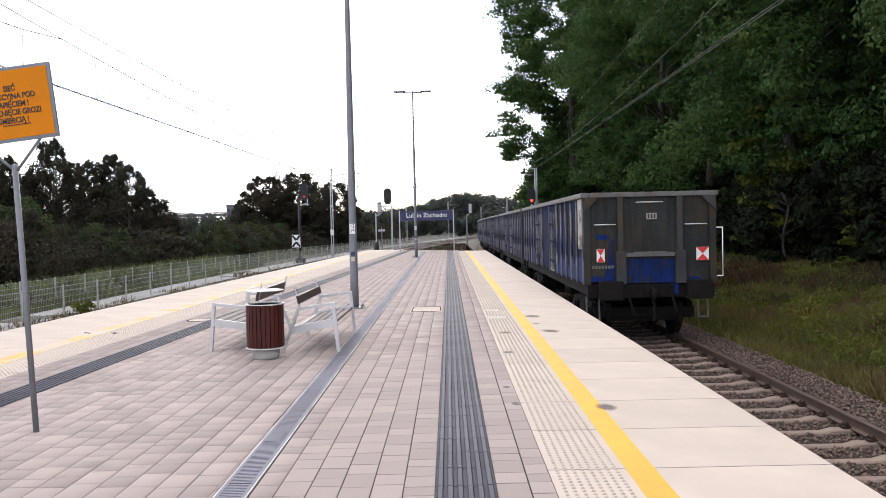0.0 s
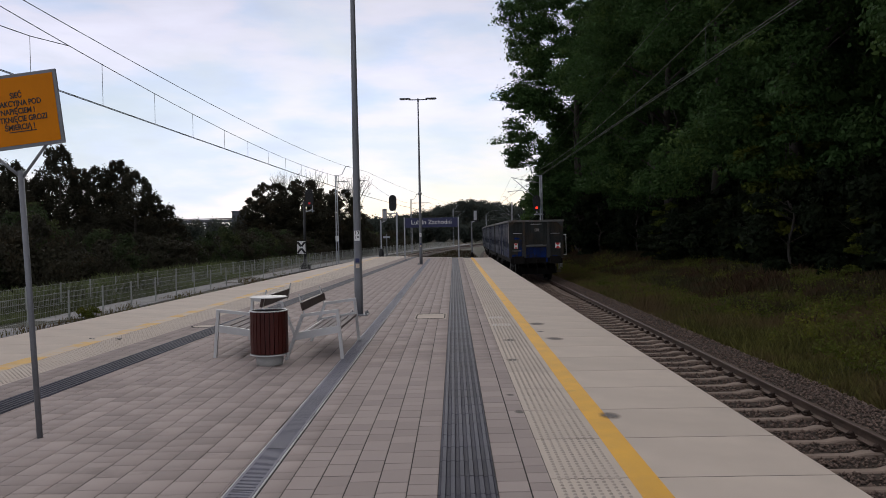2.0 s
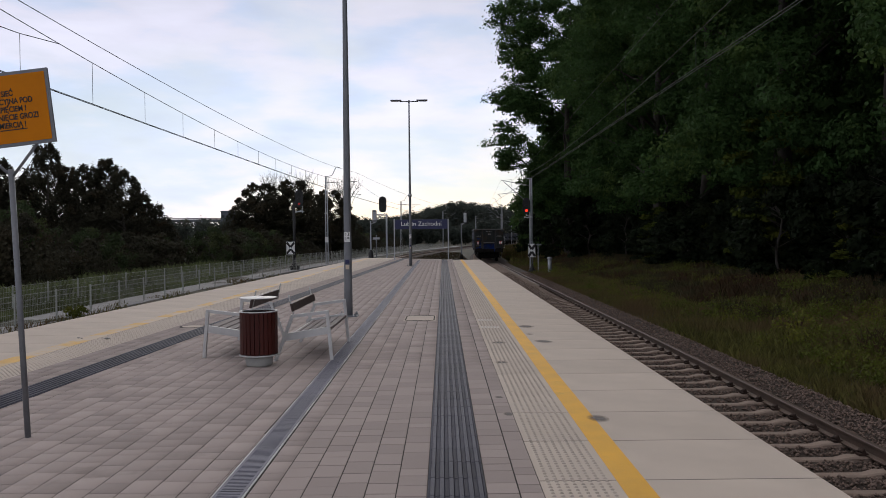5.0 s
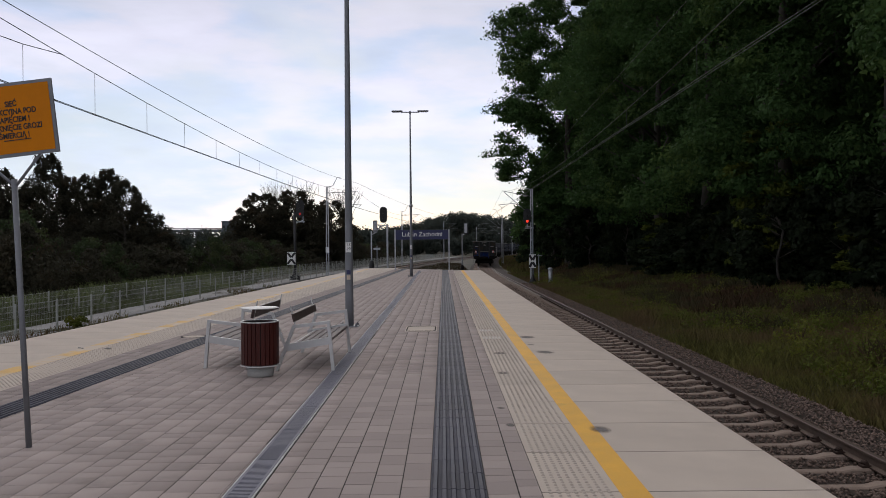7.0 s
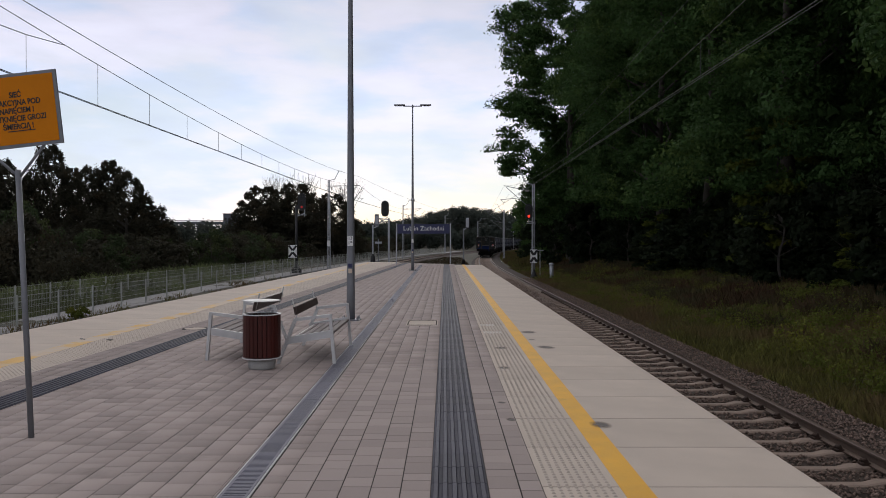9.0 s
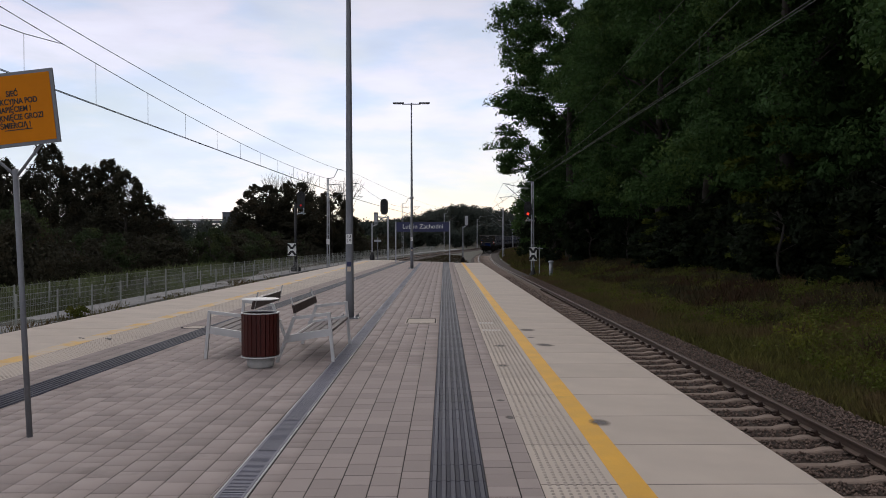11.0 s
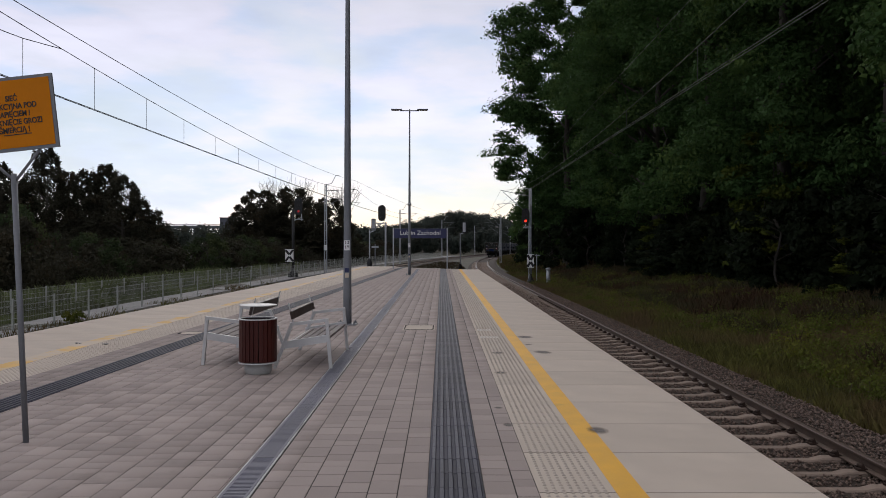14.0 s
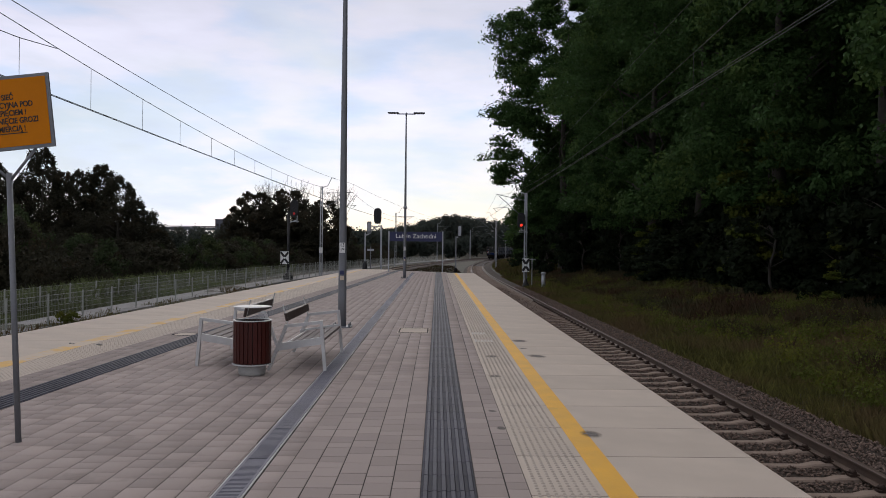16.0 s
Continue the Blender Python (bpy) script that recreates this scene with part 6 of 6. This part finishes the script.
def bare_tree(x, y, h, seed):
    rng = np.random.default_rng(seed)
    g = thing("bare_tree", "thin leafless tree with fine upright twigs", "tree", pose(x, y, ground_z(x, y)))
    bm = bmesh.new()
    rod(bm, (0, 0, 0), (0.3, 0, h * 0.55), 0.14, 0.07, 6, False)
    for k in range(42):
        z = h * rng.uniform(0.35, 0.6)
        a, s = rng.uniform(0, 6.28), rng.uniform(0.6, 2.6)
        p = Vector((0.3 * z / (h * 0.55), 0, z))
        q = p + Vector((math.cos(a) * s * 0.5, math.sin(a) * s * 0.5, (h - z) * 0.5))
        e = p + Vector((math.cos(a) * s, math.sin(a) * s, (h - z) * rng.uniform(0.75, 1.0)))
        rod(bm, p, q, 0.035, 0.02, 4, False)
        rod(bm, q, e, 0.02, 0.008, 4, False)
        for j in range(3):
            w = q.lerp(e, rng.uniform(0.1, 0.8))
            rod(bm, w, w + Vector((rng.normal() * 0.4, rng.normal() * 0.4, rng.uniform(0.4, 1.0))), 0.014, 0.006, 3, False)
    part("twig_crown", bm, M_BARK, g)


bare_tree(-22.5, 108, 12.3, 1)
bare_tree(-19.5, 110, 12.2, 2)
bare_tree(-13.0, 104, 10.5, 3)


def build_far_woods():
    rng = np.random.default_rng(91)
    cl = []

    def crown(x, y, top, r):
        z0 = ground_z(x, y)
        for k in range(5):
            f = (k + 0.5) / 5
            a, q = rng.uniform(0, 6.28), r * 0.6 * math.sqrt(rng.random())
            cl.append(((x + q * math.cos(a), y + q * math.sin(a), top - r * 0.5 - (top - z0) * 0.55 * f), (r * 0.7, r * 0.7, r * 0.65), 1.0))
    for b in np.arange(-0.11, 0.13, 0.006):
        for d in (300, 330, 365):
            px = 782 + b * 1433
            ty = 397 + 10 * math.sin(px * 0.013) - 12 * math.exp(-((px - 815) / 60) ** 2) + (640 - px) * 0.25 * (px < 640) + (abs(px - 790) > 110) * 6
            top = 1.6 + (440 - ty) / 1433 * d - rng.uniform(0, 2.2)
            crown(b * d + rng.uniform(-1, 1), d + rng.uniform(-8, 8), top, rng.uniform(2.2, 3.6))
    for b in np.arange(-0.60, -0.08, 0.012):
        d = 210 + rng.uniform(-20, 30)
        crown(b * d, d, 1.6 + (440 - rng.uniform(402, 408)) / 1433 * d, rng.uniform(2.5, 3.5))
    for b in np.arange(-0.13, 0.075, 0.009):
        d = 232 + rng.uniform(-8, 8)
        crown(b * d, d, 1.6 + (440 - rng.uniform(404, 424)) / 1433 * d, rng.uniform(1.8, 2.8))
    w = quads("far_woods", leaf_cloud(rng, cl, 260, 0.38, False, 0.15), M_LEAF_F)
    tagged(w, "dark woods on the distant hill, haze in their leaf tint", "woods", kind="stuff")


build_far_woods()


def blades(rng, xy, zs, h, w, per=3):
    """Tufts of thin bent blades: each blade a tapering three-cornered leaf."""
    n = len(xy)
    out = []
    for k in range(per):
        a = rng.uniform(0, 6.28, n)
        ln = h * rng.uniform(0.5, 1.2, n)
        bend = ln * rng.uniform(0.1, 0.55, n)
        ca, sa = np.cos(a), np.sin(a)
        ox, oy = xy[:, 0] + rng.normal(size=n) * 0.05, xy[:, 1] + rng.normal(size=n) * 0.05
        base1 = np.stack([ox - sa * w, oy + ca * w, zs - 0.03], 1)
        base2 = np.stack([ox + sa * w, oy - ca * w, zs - 0.03], 1)
        tip = np.stack([ox + ca * bend, oy + sa * bend, zs + ln], 1)
        mid = (base2 + tip) / 2 + np.stack([-ca * bend * 0.2, -sa * bend * 0.2, ln * 0.1], 1)
        out.append(np.stack([base1, base2, mid, tip], 1))
    return np.concatenate(out)


def build_grass():
    rng = np.random.default_rng(17)

    def field(n, x0, x1, y0, y1, h, w, material, name, label, bias=1.6, clumpy=0.0, curve=None):
        x = rng.uniform(x0, x1, n)
        y = y0 + (y1 - y0) * rng.random(n) ** bias
        if clumpy:
            keep = np.array([noise.noise(Vector((a * 0.45, b * 0.45, 1.7))) for a, b in zip(x, y)]) > clumpy - 0.5
            x, y = x[keep], y[keep]
        if curve:
            x = x + np.array([curve(b) for b in y])
        z = np.array([ground_z(a, b) for a, b in zip(x, y)])
        hh = h * (0.7 + 0.6 * np.array([noise.noise(Vector((a * 0.3, b * 0.3, 8.2))) + 0.5 for a, b in zip(x, y)]))
        g = quads(name, blades(rng, np.stack([x, y], 1), z, hh, w), material)
        tagged(g, label, "grass", kind="stuff")
    cl = []
    for k in range(1100):
        y = 9 + 60 * rng.random() ** 1.5
        x = 6.6 + 7.4 * rng.random() ** 0.8
        if noise.noise(Vector((x * 0.3, y * 0.2, 5.5))) > -0.05:
            s = rng.uniform(0.12, 0.42)
            cl.append(((x, y, ground_z(x, y) + s * 0.7), (s, s, s), 1.0))
    w = quads("verge_herbs", leaf_cloud(rng, cl, 90, 0.040), M_HERB)
    tagged(w, "clumps of bright leafy herbs in the verge", "weeds", kind="stuff")
    cl = [((-12.05 + rng.normal() * 0.14, 26.4 + rng.normal() * 0.2, -0.97 + rng.uniform(0.05, 0.32)), (0.10, 0.10, 0.12), 1.0) for k in range(22)]
    w = quads("fence_bush", leaf_cloud(rng, cl, 60, 0.035), M_HERB)
    tagged(w, "small brownish green weed bush at the fence foot", "weeds", kind="stuff")
    cr = lambda y: track_right(y) - 4.07
    field(90000, 5.95, 15.0, 8, 75, 0.23, 0.0040, M_GRASS, "verge_grass", "rough green and brown verge grass")
    field(26000, 8.4, 14.4, 8, 75, 0.42, 0.0035, M_WEED, "verge_weeds", "tall reddish dry weeds", 1.6, 0.42)
    field(9000, 6.3, 15.0, 75, 190, 0.5, 0.03, M_GRASS, "verge_grass", "rough verge grass along the curve", 1.3, 0.0, cr)
    field(16000, -24, -15.0, 14, 75, 0.7, 0.014, M_GRASS_L, "bank_weeds", "tall green weeds beyond the footpath", 1.4)
    field(7000, -30, -15.5, 40, 110, 0.8, 0.03, M_GRASS_L, "bank_weeds", "tall green weeds before the bushes", 1.2)
    field(9000, -14.85, -13.75, 13, 60, 0.24, 0.007, M_GRASS_L, "path_grass", "green grass strip along the footpath", 1.3)
    field(1100, -12.6, -11.2, 16, 60, 0.18, 0.012, M_GRASS, "fence_weeds", "weeds along the fence foot", 1.2, 0.55)
    field(6000, -4.5, 2.6, 64, 130, 0.18, 0.02, M_WEED, "dry_grass", "short dry grass between the tracks", 1.3)


build_grass()


# ---- what moves: the departing train ----
def along_track():
    table, s, y = [], 0.0, 0.0
    while y < 470:
        table.append((s, y))
        d = track_right(y + 0.5) - track_right(y)
        s += math.hypot(d, 0.5)
        y += 0.5
    return np.array(table)


def motions():
    table = along_track()

    def tail(t):
        return 16.5 + 11.9 * t - 0.06 * t * t

    for k, wagon in enumerate(WAGONS):
        rows = []
        for i in range(0, 33):
            t = i * 0.5
            s = tail(t) + 6.45 + 13.95 * k
            ya, yb = np.interp([s - 4.5, s + 4.5], table[:, 0], table[:, 1])
            xa, xb = track_right(ya), track_right(yb)
            a = -math.degrees(math.atan2(xb - xa, yb - ya))
            rows.append((t, pose((xa + xb) / 2, (ya + yb) / 2, RAIL_Z, 0, 0, a)))
        walk(wagon, rows)
    # the last wagon's wheels roll
    for bogie_ob in WAGONS[0].children:
        if bogie_ob.name.startswith("bogie"):
            for w in bogie_ob.children:
                at = w.location.copy()
                walk(w, [(i / FPS, pose(at.x, at.y, at.z, -math.degrees((tail(i / FPS) - tail(0)) / 0.46))) for i in range(0, 481)])


motions()
